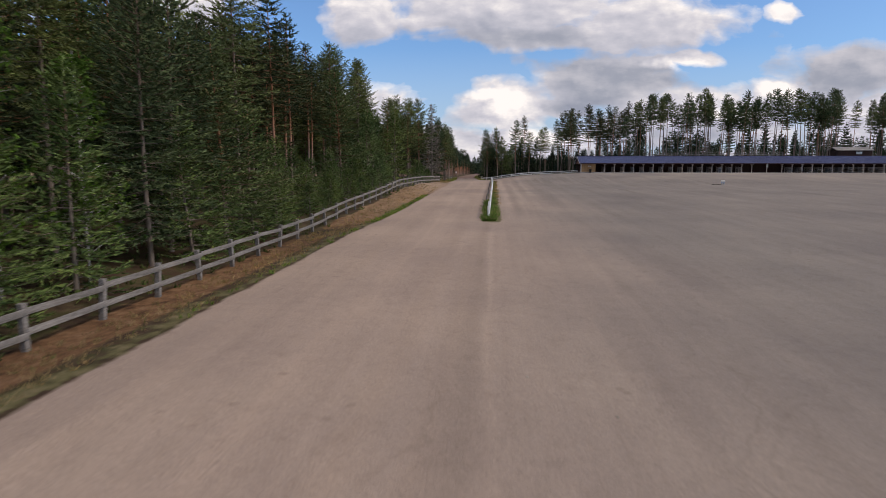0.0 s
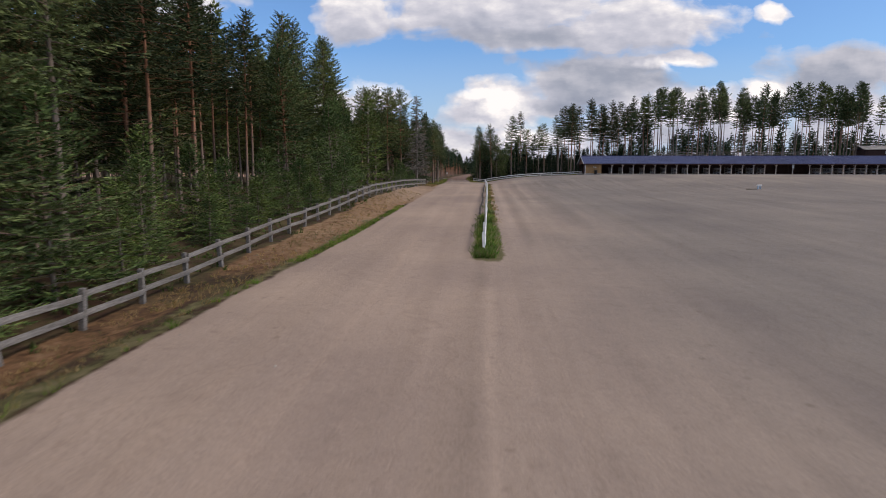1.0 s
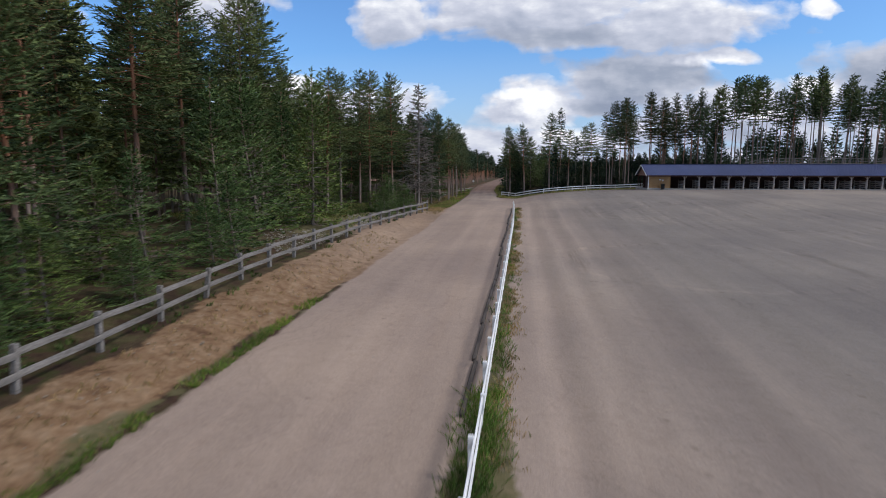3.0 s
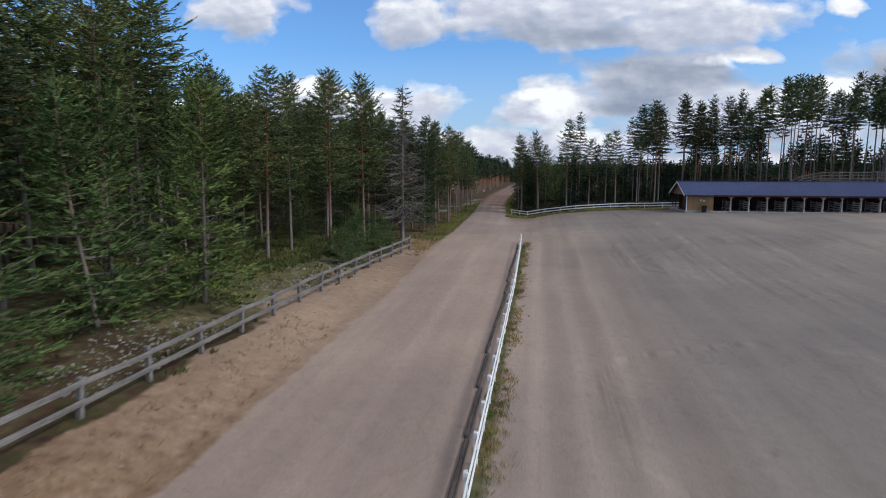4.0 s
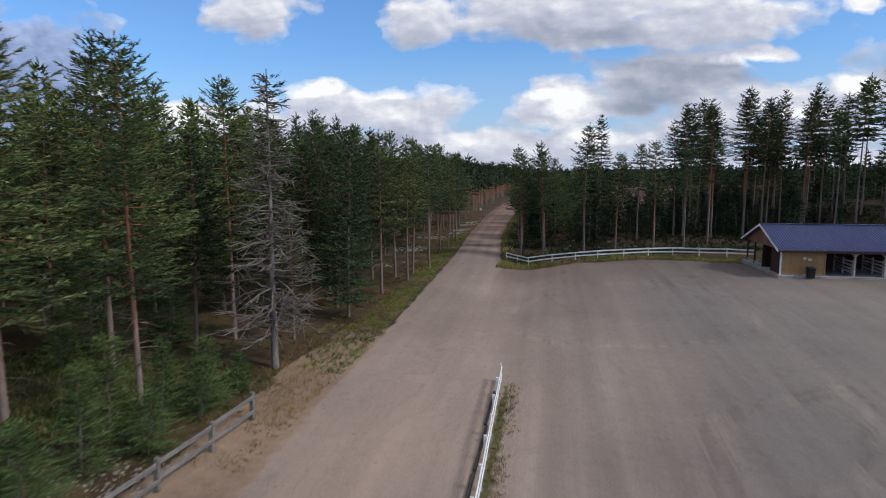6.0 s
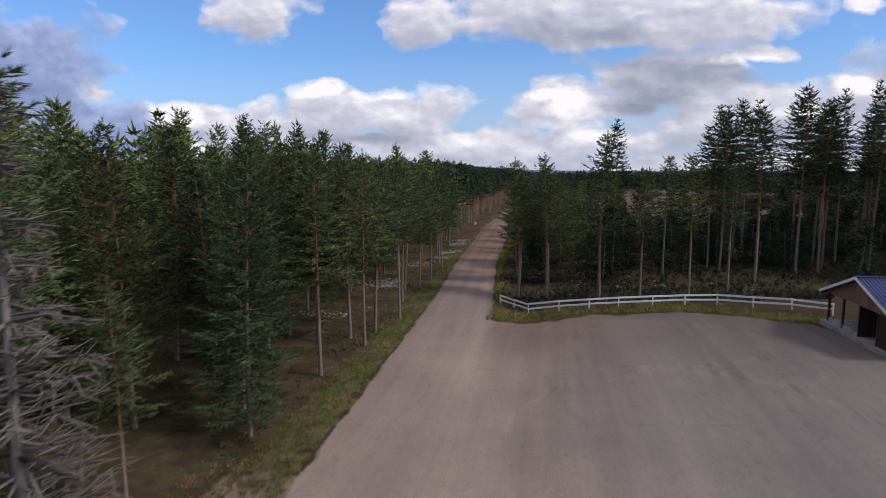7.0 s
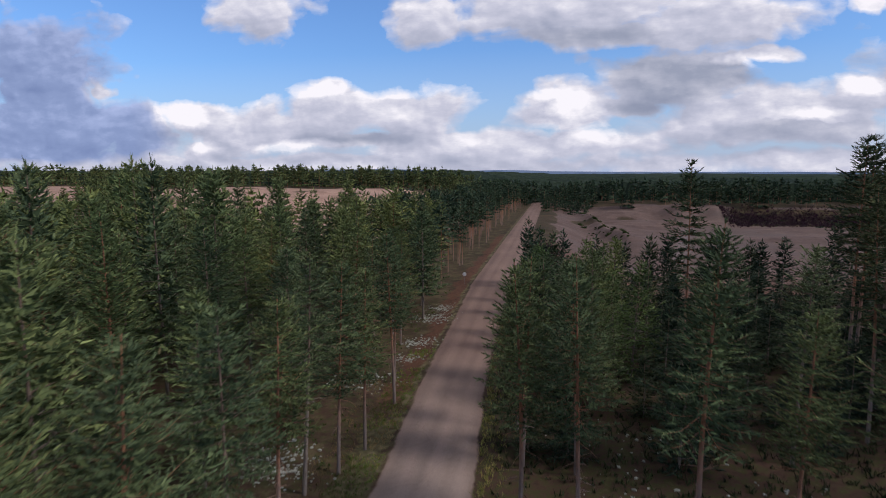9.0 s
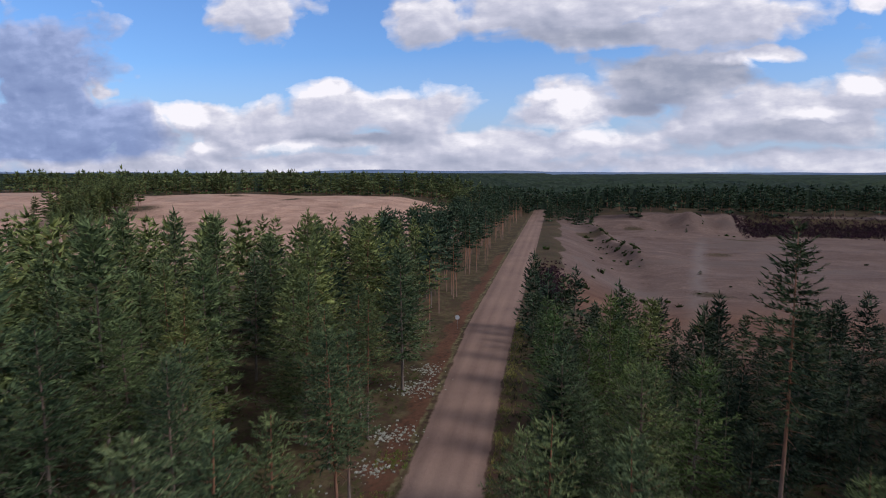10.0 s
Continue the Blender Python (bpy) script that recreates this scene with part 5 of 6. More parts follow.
THIRD = [
    ("young", -15.6, 95.8, 12.0), ("young", -17.6, 90.5, 11.0), ("young", -19.0, 100.0, 11.5), ("young", -17.0, 84.0, 10.0), ("young", -15.8, 75.0, 5.9),
    ("birch", -16.2, 19.6, 12.0), ("birch", -15.6, 23.2, 9.0), ("mid", -15.6, 27.5, 14.0), ("mid", -16.6, 31.0, 15.0), ("pine", -17.4, 41.5, 18.5),
    ("mid", -15.4, 35.0, 12.0), ("high", -17.4, 48.0, 17.5), ("high", -18.0, 54.0, 17.0), ("young", -15.2, 57.0, 3.1), ("mid", -17.5, 70.0, 14.0),
    ("pine", -23.2, 103.5, 19.0), ("pine", -27.5, 106.5, 19.0), ("pine", -21.5, 96.0, 19.0), ("pine", -24.0, 92.0, 20.0), ("pine", -22.5, 100.5, 19.5), ("pine", -27.0, 97.0, 20.0), ("pine", -23.0, 85.0, 19.5), ("young", -19.5, 94.0, 11.5),
    ("young", -13.7, 112.5, 3.0), ("young", -14.0, 115.5, 3.6), ("young", -14.6, 118.6, 4.2), ("young", -13.3, 120.6, 2.8), ("young", -13.5, 124.6, 3.0),
    ("young", -14.6, 48.5, 2.8), ("young", -14.0, 52.0, 2.0), ("young", -14.4, 60.5, 3.4), ("young", -13.9, 64.5, 2.6), ("young", -14.8, 68.0, 4.0),
    ("young", -14.1, 71.5, 2.8), ("young", -14.6, 78.5, 3.7), ("young", -14.3, 40.5, 4.2), ("young", -14.6, 33.0, 5.0), ("young", -14.9, 81.5, 5.0),
    ("young", -15.2, 43.5, 5.0), ("young", -16.3, 45.5, 6.0), ("young", -15.5, 50.5, 4.0), ("young", -17.0, 51.5, 5.5), ("young", -16.2, 55.0, 4.5),
    ("young", -15.8, 59.0, 4.0), ("young", -16.8, 63.0, 5.0), ("young", -15.6, 66.5, 4.2), ("young", -17.4, 74.0, 5.5), ("young", -15.0, 11.5, 8.0), ("young", -14.6, 17.0, 7.0), ("young", -14.9, 21.5, 8.5), ("young", -14.6, 29.5, 7.5), ("young", -14.7, 37.2, 8.0),
    ("young", -14.8, 123.5, 3.8), ("young", -15.6, 121.3, 4.4), ("young", -14.2, 126.3, 3.4), ("sapling", -16.2, 117.0, 2.4), ("sapling", -13.6, 128.0, 2.2),
]
for k, x, y, h in FIRST + SECOND + THIRD:
    TAKEN.append((x, y))
    plant(k, x, y, h)

dead = thing("dead_pine", -13.3, 131.7, level(-13.3, 131.7) - 0.05, "half-dead silver-grey pine with bare twisted branches", "tree")
for nm, me in zip(("trunk", "crown"), dead_tree_mesh(5, 17.0)):
    hang(nm, me, dead)


def sight_top(y):
    """The forest grows lower towards the open sand."""
    return 24.0 - 0.075 * max(0.0, y - 165)


def left_wood():
    """The forest on the left of the road: dense along the fence, open pine heath farther on."""
    r = tree_rng
    for y0 in list(np.arange(3, 92, 3.4)) + list(np.arange(92, 240, 4.0)):
        for row in range(4 if y0 < 128 else 6):
            y = y0 + r.uniform(-1.4, 1.4)
            edge = float(road_mid(y) - road_half(y)) - (5.6 if y < 132 else 4.0)
            x = edge - (4.5 if y < 92 else 4.8 if y < 172 else 5.4) * row - r.uniform(0, 2.8)
            if (99 < y < 132 and (x > -20.5 or row % 2)) or (84 < y < 104 and x > -22):
                continue
            if row > 2 and 150 < y < 180 and r.random() < 0.4:
                continue
            if not free_spot(x, y, 2.6 if y < 92 else 3.4 if y < 172 else 4.1):
                continue
            if y < 92:
                k = r.choice(["dusk", "dusk", "mid", "young", "pine"]) if row < 2 else r.choice(["pine", "dusk", "mid"])
                if y > 53:
                    k = r.choice(["high", "high", "high", "sapling", "young"]) if row < 2 else "high"
                h = {"dusk": r.uniform(11.5, 16.5), "mid": r.uniform(11.5, 16), "pine": r.uniform(16.5, 20.5), "young": r.uniform(5, 10) if y < 42 else r.uniform(2.2, 4.2), "high": r.uniform(13.5, 17.0) + 0.7 * row, "sapling": r.uniform(1.8, 3.0)}[k]
            else:
                k = (r.choice(["slim", "in_mid"]) if row == 0 else r.choice(["pine", "mid", "in_mid"])) if y > 140 else r.choice(["pine", "pine", "mid"])
                k = "dusk" if 132 < y < 166 and row < 4 else k
                h = r.uniform(12.5, 15.5) if y < 140 else min(r.uniform(12.0, 16.0) + 0.8 * row + (3.5 if row and r.random() < 0.33 else 0.0), sight_top(y))
            if r.random() < 0.08:
                k, h = "young", r.uniform(3.5, 8)
            plant("in_" + k if k in ("pine", "mid") and (row > (2 if 130 < y < 215 else 1) or y > 215) else k, x, y, h)


def right_wood():
    r = tree_rng
    # the belt on the bank behind the stable
    for _ in range(132):
        x, y = r.uniform(40, 136), r.uniform(183, 202)
        if free_spot(x, y, 1.6):
            plant("far_pine", x, y, r.uniform(16, 20.5))
    for _ in range(40):
        x, y = r.uniform(22, 48), r.uniform(188, 216)
        if free_spot(x, y, 2.6):
            plant("high", x, y, r.uniform(17.0, 21.0))
    for _ in range(75):     # low growth under them
        x, y = r.uniform(24, 135), r.uniform(190, 228)
        if free_spot(x, y, 1.5):
            plant("far_young", x, y, r.uniform(3.0, 7.0))
    for _ in range(90):     # thicket behind the corner fence
        x, y = r.uniform(8, 46), r.uniform(194, 226)
        if free_spot(x, y, 1.7):
            plant("thicket", x, y, r.uniform(3.5, 8.0))
    # young trees down towards the pit
    for _ in range(150):
        y = r.uniform(204, 256)
        x = r.uniform(-5, 58)
        if x < float(road_mid(y) + road_half(y)) + 1.8 or not free_spot(x, y, 2.6):
            continue
        h = r.uniform(6, 11) * (1 - 0.55 * max(0.0, (y - 225) / 35) * min(1, max(0, x + 4) / 14))
        plant("far_young" if x > 34 or y > 236 else "thicket" if x > 8 or r.random() < 0.3 else "young" if r.random() < 0.5 else "in_mid", x, y, h if h < 8 else h + 1.5)
    for _ in range(22):
        x, y = r.uniform(-3, 26), r.uniform(190, 208)
        if free_spot(x, y, 2.8):
            plant(r.choice(["thicket", "slim"]), x, y, r.uniform(4, 7) if r.random() < 0.5 else r.uniform(9, 13))
    for _ in range(8):     # scattered ones in and round the pit
        x, y = r.uniform(8, 150), r.uniform(275, 500)
        if abs(wave(x, y, 30, 7)) > 0.5 and free_spot(x, y, 3):
            plant("far_young", x, y, r.uniform(0.8, 2.2))


left_wood()
right_wood()


# ---- far woods ----
def pattern(seed, h, base, reach, form, gap, per, dens, step, length, width):
    """The blades of a plain conifer one metre tall, to be set out many times over."""
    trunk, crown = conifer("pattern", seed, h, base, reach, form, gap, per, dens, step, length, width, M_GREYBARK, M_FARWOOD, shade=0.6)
    co = np.empty(len(crown.vertices) * 3)
    crown.vertices.foreach_get("co", co)
    bpy.data.meshes.remove(trunk)
    bpy.data.meshes.remove(crown)
    return co.reshape(-1, 3) / h


NEAR = [pattern(100 + k, 16, (0.16, 0.24, 0.30)[k], 2.9, ("cone", "pine", "cone")[k], 0.76, 6, 2.0, 0.24, 0.52, 0.21) for k in range(3)]
BEHIND = [pattern(110 + k, 16, (0.2, 0.3)[k], 2.9, ("cone", "pine")[k], 1.4, 5, 0.9, 0.45, 0.90, 0.40) for k in range(2)]
DISTANT = [pattern(120 + k, 12, (0.12, 0.3)[k], 2.3, "cone", 2.1, 4, 0.3, 0.9, 1.2, 0.75) for k in range(2)]
BARE = [pattern(130 + k, 14, 0.5, 2.3, "pine", 0.95, 5, 1.2, 0.34, 0.62, 0.27) for k in range(2)]


def distant_wood(name, label, seed, spots, mat):
    rng = random.Random(seed)
    blocks, stems = [], []
    for x, y, h, *bare in spots(rng):
        near = y < 300 and -46 < x < -5
        unit = rng.choice(BARE if bare else NEAR if near else BEHIND if y < 300 or (x < -150 and y < 432) else DISTANT)
        a, w, z = rng.uniform(0, 6.283), h * rng.uniform(0.88, 1.15), level(x, y) - 0.1
        c, q = math.cos(a) * w, math.sin(a) * w
        blocks.append(np.stack([unit[:, 0] * c - unit[:, 1] * q + x, unit[:, 0] * q + unit[:, 1] * c + y, unit[:, 2] * h + z], -1))
        foot = [(x + 0.13 * math.cos(k * 2.1), y + 0.13 * math.sin(k * 2.1), z) for k in range(3)]
        for k in range(3):
            stems += [foot[k], foot[(k + 1) % 3], (x, y, z + h * 0.97)]
    green = sum(len(v) for v in blocks) // 3
    co = np.concatenate(blocks + [np.array(stems)])
    me = bpy.data.meshes.new(name)
    me.vertices.add(len(co))
    me.vertices.foreach_set("co", co.ravel())
    me.loops.add(len(co))
    me.loops.foreach_set("vertex_index", np.arange(len(co), dtype=np.int32))
    me.polygons.add(len(co) // 3)
    me.polygons.foreach_set("loop_start", np.arange(0, len(co), 3, dtype=np.int32))
    me.materials.append(mat)
    me.materials.append(M_BARK)
    slot = np.zeros(len(co) // 3, np.int32)
    slot[green:] = 1
    me.polygons.foreach_set("material_index", slot)
    me.update(calc_edges=True)
    tagged(new(name, me), label, "forest", kind="stuff")


def left_spots(rng):
    for y0 in np.arange(-10, 300, 4.6):
        for x0 in np.arange(-165, -22, 4.6):
            x, y = x0 + rng.uniform(-1.9, 1.9), y0 + rng.uniform(-1.9, 1.9)
            if y < 240 and x > float(road_mid(y) - road_half(y)) - (22.5 if y < 132 else 30.0):
                continue
            if y > 270 + 12 * wave(x, y, 25, 2) or (x < -60 and rng.random() < 0.58) or (x >= -60 and y > 165 and rng.random() < 0.32):
                continue
            yield x, y, min(13.0 + 8.0 * rng.random() ** 1.5 + (1.5 if y < 150 else 0.0), sight_top(y) * rng.uniform(0.85, 1.0))


def edge_spots(rng):
    for _ in range(850):       # woods behind the pits
        x, y = rng.uniform(-360, 260), rng.uniform(488, 560)
        if abs(x - float(road_mid(y))) > 4.5 or y > 505:
            yield x, y, rng.uniform(9, 14)
    for _ in range(300):        # along the far road
        y = rng.uniform(238, 500)
        x = float(road_mid(y)) - rng.uniform(8.0, 32)
        yield x, y, rng.uniform(10, 16.5), 0.48
    for _ in range(50):
        y = rng.uniform(445, 520)
        yield float(road_mid(y)) + rng.uniform(5, 26), y, rng.uniform(5, 8)
    for _ in range(280):        # right, behind the bank
        yield rng.uniform(60, 260), rng.uniform(206, 262), rng.uniform(8, 12)
    for _ in range(320):
        yield rng.uniform(172, 300), rng.uniform(255, 500), rng.uniform(8, 13)
    for _ in range(110):        # clump on the left sand
        x, y = rng.gauss(-209, 7), rng.gauss(404, 13)
        yield x, y, rng.uniform(12, 19)
    for _ in range(420):
        yield rng.uniform(-450, -350), rng.uniform(330, 500), rng.uniform(8, 12)


distant_wood("pine_forest", "dense dark pine forest spreading beyond the road", 3, left_spots, M_FARWOOD)
distant_wood("pit_forest", "dark pine forest round the sand pits", 4, lambda rng: (p for p in edge_spots(rng) if p[0] > -40), M_PITWOOD)
# needles lighter than pit_forest's: the sun on these woods is in the colour
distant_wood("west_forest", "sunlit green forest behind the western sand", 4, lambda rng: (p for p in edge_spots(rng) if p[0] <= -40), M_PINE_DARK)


def canopy():
    """The woods out to the horizon: an uneven roof of tree tops."""
    rng = np.random.RandomState(9)
    rr = [345.0]
    while rr[-1] < 4450:
        rr.append(rr[-1] * 1.017 + 1.5)
    rr = np.array(rr)
    aa = np.radians(np.arange(-78, 78.1, 0.42))
    R, A = np.meshgrid(rr, aa)
    R = R + rng.uniform(-0.4, 0.4, R.shape) * 5
    X, Y = R * np.sin(A), 170 + R * np.cos(A)
    open_ = (Y < 545) & (X > -430) & (X < 320) | (Y < 130)
    tall = 6.5 + rng.uniform(0, 4.5, X.shape) + 1.5 * wave(X, Y, 120, 2) - 3.0 * ramp(R, 900, 2500)
    Z = height(X, Y) + np.where(open_, 0.0, tall)
    rows, cols = X.shape
    idx = np.arange(rows * cols).reshape(rows, cols)
    keep = ~(open_[:-1, :-1] & open_[1:, 1:] & open_[1:, :-1] & open_[:-1, 1:])
    q = np.stack([idx[:-1, :-1][keep], idx[:-1, 1:][keep], idx[1:, 1:][keep], idx[1:, :-1][keep]], -1)
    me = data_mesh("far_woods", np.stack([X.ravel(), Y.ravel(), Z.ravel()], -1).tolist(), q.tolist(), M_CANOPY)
    tagged(new("far_woods", me), "endless dark green conifer forest out to the hills", "forest", kind="stuff")


def canopy_material():
    m, t, b = material("far_canopy", 0.9)
    b.inputs["Specular IOR Level"].default_value = 0.05
    co = t.nodes.new("ShaderNodeTexCoord").outputs["Object"]
    a = noise_node(t, co, 0.12, 4, 0.7)
    w = noise_node(t, co, 0.004, 3, 0.5)
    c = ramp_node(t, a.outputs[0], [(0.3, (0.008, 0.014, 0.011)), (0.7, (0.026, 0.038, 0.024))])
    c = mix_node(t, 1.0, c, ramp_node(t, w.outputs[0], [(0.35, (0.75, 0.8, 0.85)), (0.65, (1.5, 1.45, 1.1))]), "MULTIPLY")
    t.links.new(c, b.inputs["Base Color"])
    return m


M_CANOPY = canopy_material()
canopy()


def hills():
    """A low range on the horizon, with the distance haze put into its blue colour."""
    m, t, b = material("hazy_hills", 1.0)
    b.inputs["Specular IOR Level"].default_value = 0.0
    co = t.nodes.new("ShaderNodeTexCoord").outputs["Object"]
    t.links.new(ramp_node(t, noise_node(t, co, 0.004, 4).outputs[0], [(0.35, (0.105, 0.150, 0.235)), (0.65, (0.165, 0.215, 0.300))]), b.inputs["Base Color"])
    verts, faces = [], []
    for k in range(241):
        a = radians(-72 + 0.6 * k)
        high = 22 + 26 * float(ramp(wave(k, 0, 26, 1.2), -0.2, 0.9)) + 3 * float(wave(k, 3, 5))
        for r, z in ((4380, -30.0), (4480, high), (4600, high * 0.9), (4700, -30.0)):
            verts.append((r * math.sin(a), 170 + r * math.cos(a), z))
        if k:
            n = 4 * k
            faces += [(n - 4 + i, n + i, n + i + 1, n - 3 + i) for i in range(3)]
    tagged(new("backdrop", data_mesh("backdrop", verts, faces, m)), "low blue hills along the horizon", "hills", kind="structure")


hills()


# ---- undergrowth ----
def blades_of(name, label, category, mat, seed, spots, count, tall, wide):
    """Tufts of leaves or grass, as one mesh."""
    rng = random.Random(seed)
    verts, faces = [], []
    for x, y, s in spots(rng):
        z = level(x, y) + 0.02
        for _ in range(count):
            a, h = rng.uniform(0, 6.283), tall * s * rng.uniform(0.5, 1.2)
            px, py = x + rng.gauss(0, 0.10 * s), y + rng.gauss(0, 0.10 * s)
            lx, ly = rng.gauss(0, 0.35) * h, rng.gauss(0, 0.35) * h
            cx, cy = math.cos(a) * wide * 0.5, math.sin(a) * wide * 0.5
            n = len(verts)
            verts += [(px - cx, py - cy, z - 0.03), (px + cx, py + cy, z - 0.03), (px + lx + cx * 0.6, py + ly + cy * 0.6, z + h * 0.75), (px + lx * 1.5, py + ly * 1.5, z + h)]
            faces.append((n, n + 1, n + 2, n + 3))
    return tagged(new(name, data_mesh(name, verts, faces, mat)), label, category, kind="stuff")


def strip_grass(rng):
    for _ in range(2300):
        y = 46.6 + 84 * rng.random() ** 1.5
        x = rng.gauss(0.06, 0.27) if y < 66 else rng.gauss(0.30, 0.20)
        if y > 66 and rng.random() < 0.82:
            continue
        if y < 48.2 and abs(x) > 0.5:
            continue
        yield x, y, rng.uniform(0.5, 1.25) * (1.0 if y < 75 else 0.62)


def verge_grass(rng):
    for _ in range(4400):
        y = rng.uniform(4, 215)
        left = abs(rng.gauss(0.18, 0.24)) if y < 128 else rng.uniform(0.2, 3.2)
        if wave(0, y, 6) < -0.4 or (y < 40 and rng.random() < 0.93) or 76 < y < 127:
            continue
        x = float(road_mid(y) - road_half(y)) - left
        yield x, y, rng.uniform(0.4, 0.95) * (1.0 if y > 128 else 0.75)


def bank_straw(rng):
    for _ in range(6000):
        y = rng.uniform(4, 96) if rng.random() < 0.85 else rng.uniform(120, 150)
        x = float(road_mid(y) - road_half(y)) - rng.uniform(0.45, 3.1)
        if wave(x, y, 2.6, 4) > -0.6 and rng.random() < (0.3 if y < 55 else 0.2 if y < 96 else 1.0):
            yield x, y, rng.uniform(0.4, 1.0)
    for _ in range(2600):
        y = rng.uniform(124, 205)
        x = float(road_mid(y) - road_half(y)) - rng.uniform(0.3, 5.0)
        if wave(x, y, 4, 2) > -0.3:
            yield x, y, rng.uniform(0.6, 1.5)
    for _ in range(1700):
        y = rng.uniform(62, 131)
        if wave(2, y, 4, 1) > -0.3:
            yield rng.gauss(0.55, 0.22), y, rng.uniform(0.4, 0.9)


def corner_grass(rng):
    for _ in range(1700):
        x = rng.uniform(-4.2, 27)
        e = float(yard_edge(x))
        if wave(x, e, 4, 3) < -0.35 and rng.random() < 0.8:
            continue
        yield x, e + abs(rng.gauss(1.4, 1.3)) + 0.4, rng.uniform(0.5, 1.25)
    for _ in range(900):
        y = rng.uniform(172, 260)
        yield float(road_mid(y) + road_half(y)) + abs(rng.gauss(0.3, 0.9)) + 0.2, y, rng.uniform(0.6, 1.2)


def heath(rng):
    for _ in range(4200):
        y = rng.uniform(6, 250)
        x = float(road_mid(y) - road_half(y)) - rng.uniform(3.2, 24)
        if wave(x, y, 7, 6) < -0.1 and y > 60:
            continue
        yield x, y, rng.uniform(0.5, 1.2)
    for _ in range(2600):
        x, y = rng.uniform(-30, -14), rng.uniform(103, 131)
        if wave(x, y, 6, 2) > -0.35 and x < -15.5 + 0.1 * (y - 115):
            yield x, y, rng.uniform(0.6, 1.5)


def clearing_grass(rng):
    for _ in range(3800):
        y = rng.uniform(98, 130)
        x = rng.uniform(-31, -13.4)
        if wave(x, y, 5, 2) > -0.35 and x < -14.6 + 0.06 * abs(y - 118) and rng.random() < 0.15 + 0.95 * ramp(-x, 15.5, 19.5):
            yield x, y, rng.uniform(0.6, 1.5)


def under_wood(rng):
    for _ in range(5200):
        y = 177 + 75 * rng.random() ** 1.6
        x = rng.uniform(float(road_mid(y) + road_half(y)) + 1.0, 50)
        if wave(x, y, 9, 3) > -0.45 or y > 186:
            yield x, y, rng.uniform(0.5, 1.5)


def pit_brush(rng):
    for cx, cy, sx, sy, n in ((16, 415, 3, 24, 700), (23, 380, 3, 14, 500), (60, 470, 34, 8, 320), (10, 330, 7, 24, 260), (60, 330, 20, 5, 90), (110, 385, 30, 6, 140), (20, 290, 12, 8, 260), (60, 278, 25, 6, 300), (120, 300, 30, 12, 200)):
        for _ in range(n // 20):
            x, y, big = rng.gauss(cx, sx), rng.gauss(cy, sy), 0.2 + 0.7 * rng.random() ** 2
            for _ in range(12):
                yield rng.gauss(x, 0.6 * big), rng.gauss(y, 0.4 * big), big * rng.uniform(0.4, 1.2)


def heather(rng):
    for _ in range(900):
        x, y = rng.gauss(-2.5, 1.8), rng.gauss(286, 16)
        if x > -6.0:
            yield x, y, rng.uniform(0.7, 1.4)
    for _ in range(3200):
        x, y = rng.uniform(84, 190), rng.gauss(477, 6)
        yield x, y, rng.uniform(1.5, 3.4)


blades_of("fence_grass", "long green grass growing along the white fence", "grass", M_VERGE, 11, strip_grass, 12, 0.27, 0.020)
blades_of("verge_grass", "fresh green grass on the road verge", "grass", M_VERGE, 12, verge_grass, 11, 0.27, 0.022)
blades_of("bank_straw", "dry tan grass on the bank below the grey fence", "grass", M_STRAW, 18, bank_straw, 8, 0.17, 0.015)
blades_of("corner_grass", "green grass and weeds below the white corner fence", "grass", M_GRASS, 13, corner_grass, 6, 0.32, 0.040)
blades_of("clearing_grass", "fresh green grass and berry shrubs in the forest clearing", "grass", M_GRASS, 19, clearing_grass, 9, 0.28, 0.035)
blades_of("undergrowth", "low green berry shrubs on the forest floor", "shrubs", M_BERRY, 14, heath, 11, 0.22, 0.06)
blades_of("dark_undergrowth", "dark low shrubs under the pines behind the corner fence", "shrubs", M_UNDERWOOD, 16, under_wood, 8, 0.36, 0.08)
blades_of("pit_brush", "low dark scrub on the ridges of the sand pit", "scrub", M_BERRY, 17, pit_brush, 14, 1.1, 0.20)
blades_of("heather", "purple heather on the pit edge", "heather", M_HEATHER, 15, heather, 9, 0.45, 0.16)


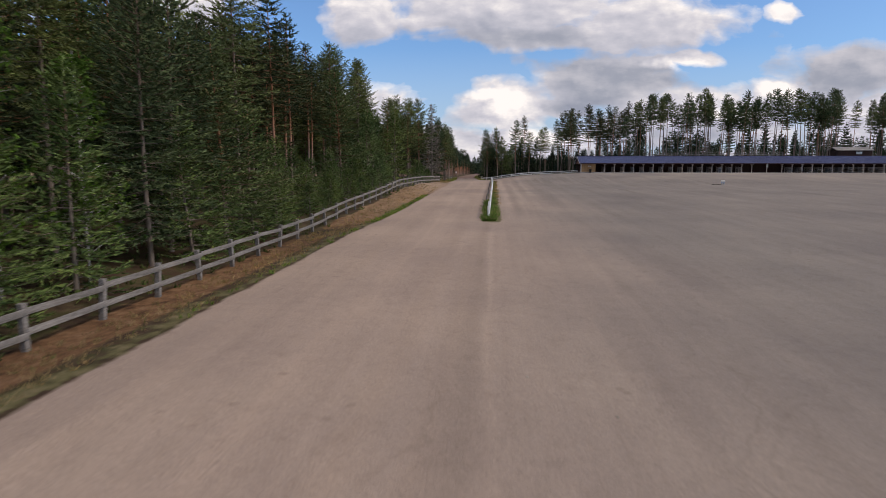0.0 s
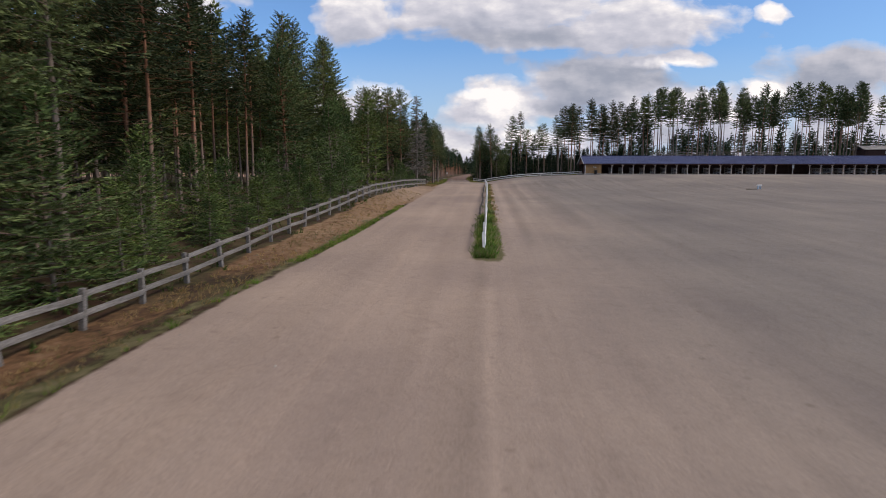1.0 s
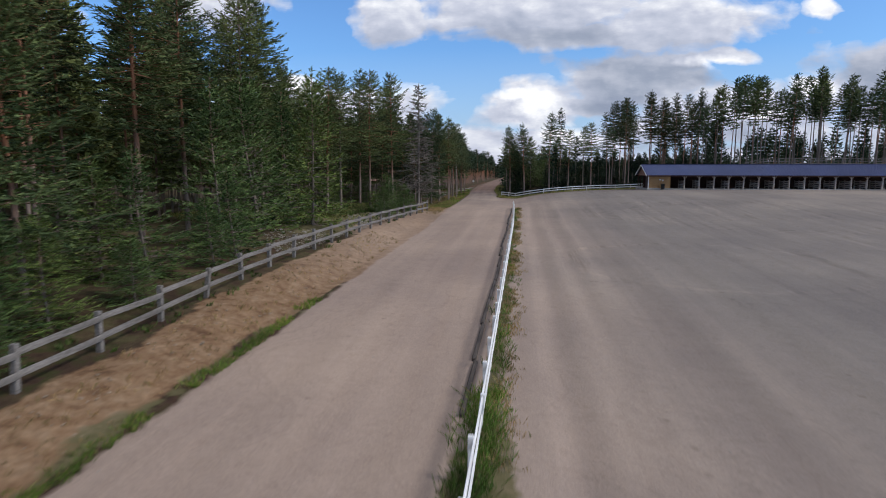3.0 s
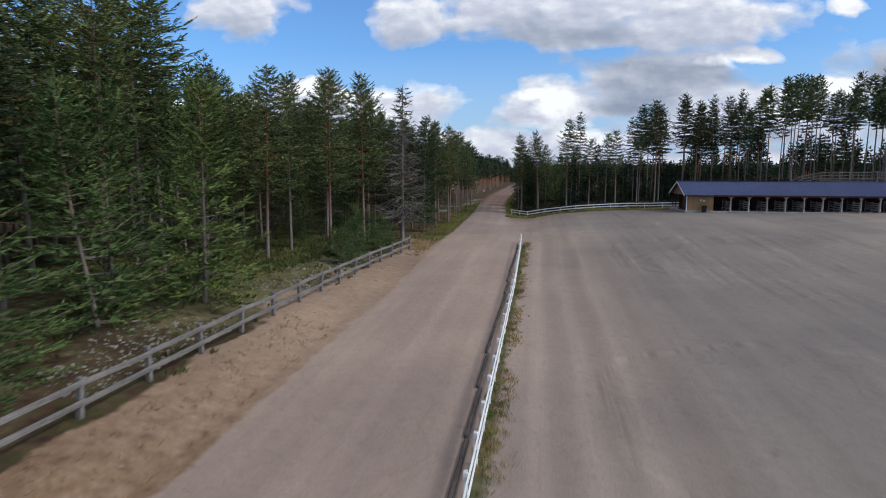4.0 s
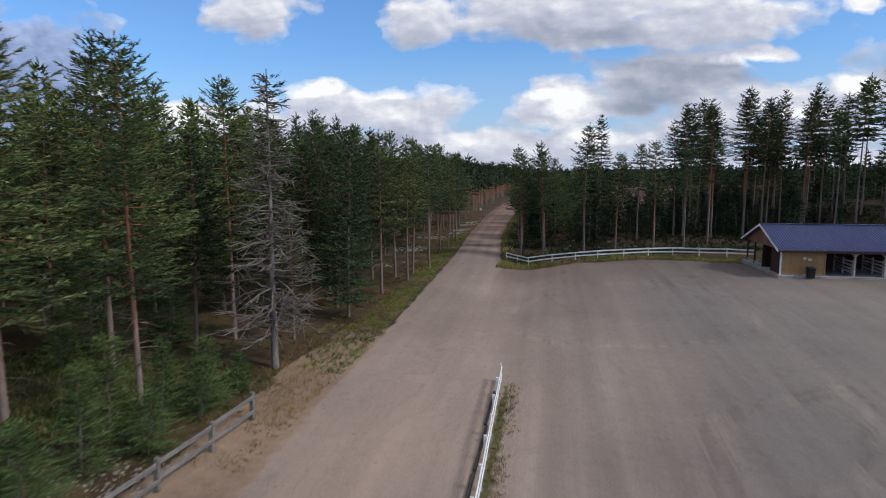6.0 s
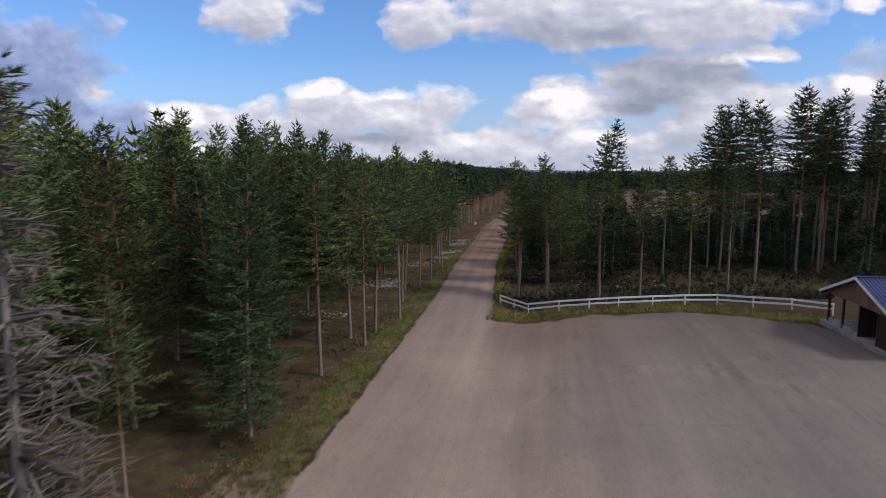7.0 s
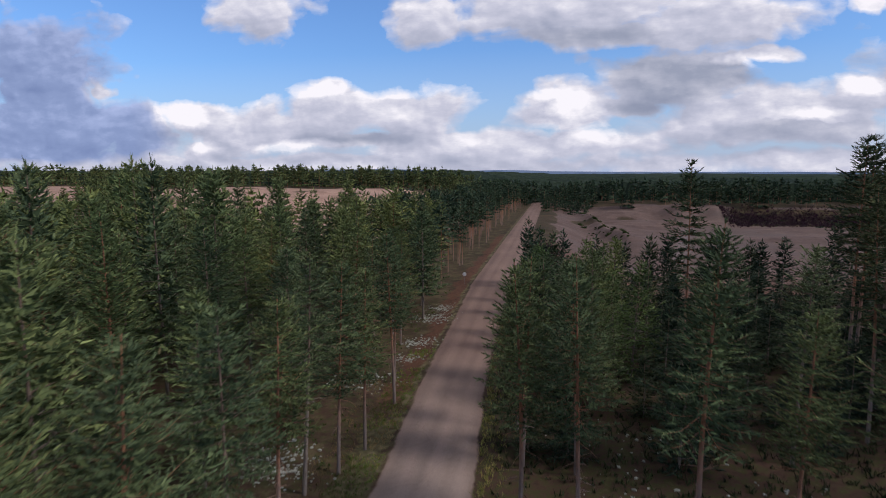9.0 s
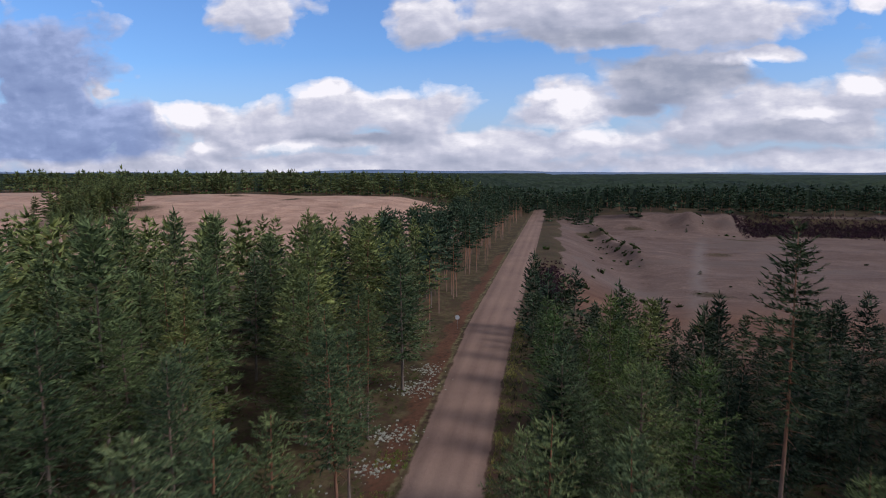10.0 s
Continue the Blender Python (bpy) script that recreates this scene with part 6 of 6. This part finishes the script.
def rubble(name, label, mat, seed, spots):
    """Small uneven stones, as one mesh."""
    rng = random.Random(seed)
    bm = bmesh.new()
    bmesh.ops.create_icosphere(bm, subdivisions=1, radius=1.0)
    bm.verts.ensure_lookup_table()
    base = [v.co.copy() for v in bm.verts]
    tris = [[v.index for v in f.verts] for f in bm.faces]
    bm.free()
    verts, faces = [], []
    for x, y, s in spots(rng):
        n, z, q = len(verts), level(x, y), pose(0, 0, 0, 0, 0, rng.uniform(0, 360))
        sx, sy, sz = s * rng.uniform(0.7, 1.3), s * rng.uniform(0.7, 1.3), s * rng.uniform(0.35, 0.7)
        for v in base:
            p = q @ Vector((v.x * sx, v.y * sy, v.z * sz)) * rng.uniform(0.8, 1.15)
            verts.append((x + p.x, y + p.y, z + p.z + sz * 0.3))
        faces += [[n + i for i in f] for f in tris]
    return tagged(new(name, data_mesh(name, verts, faces, mat)), label, "stones", kind="stuff")


def bank_stones(rng):
    for _ in range(3600):
        y = rng.uniform(84, 124)
        x = float(fence_x(y)) - 0.5 - abs(rng.gauss(1.9, 1.9))
        if wave(x, y, 5, 9) > -0.25:
            yield x, y, 0.02 + 0.09 * rng.random() ** 3


def road_stones(rng):
    for _ in range(420):
        y = rng.uniform(12, 170)
        yield rng.uniform(-9, 30), y, rng.uniform(0.012, 0.04)


def lichen_spots(rng):
    for cx, cy, r, n in ((-15.6, 218, 1.6, 60), (-16.2, 230, 2.0, 90), (-16.0, 236, 1.4, 50), (-19.5, 189, 2.2, 80), (-17.8, 187.5, 1.6, 50), (3.5, 187, 2.5, 60), (8.5, 185, 2.2, 60),
                         (5.0, 193, 2.5, 60), (14, 187, 2.5, 60), (-15.4, 212, 1.2, 40), (-18, 205, 2, 50), (22, 184, 2.5, 40), (-20, 172, 2, 40)):
        for _ in range(int(n * (2.6 if cx < -10 else 0.5))):
            yield rng.gauss(cx, r * 0.75), rng.gauss(cy, r * 0.75), 0.05 + 0.13 * rng.random() ** 2


def bank_clods(rng):
    for _ in range(1700):
        y = rng.uniform(44, 128)
        x = float(road_mid(y) - road_half(y)) - 0.7 - 2.6 * rng.random()
        if wave(x, y, 3, 4) > -0.2:
            yield x, y, 0.015 + 0.06 * rng.random() ** 3


rubble("bank_clods", "lumps of tan sandy soil fallen on the bank", M_CLOD, 24, bank_clods)
rubble("bank_rubble", "pale broken stones scattered behind the grey fence", M_STONE, 21, bank_stones)
rubble("loose_stones", "small loose stones on the gravel", M_STONE, 22, road_stones)
rubble("lichen_mounds", "pale lichen mounds and stones under the pines", M_LICHEN, 23, lichen_spots)
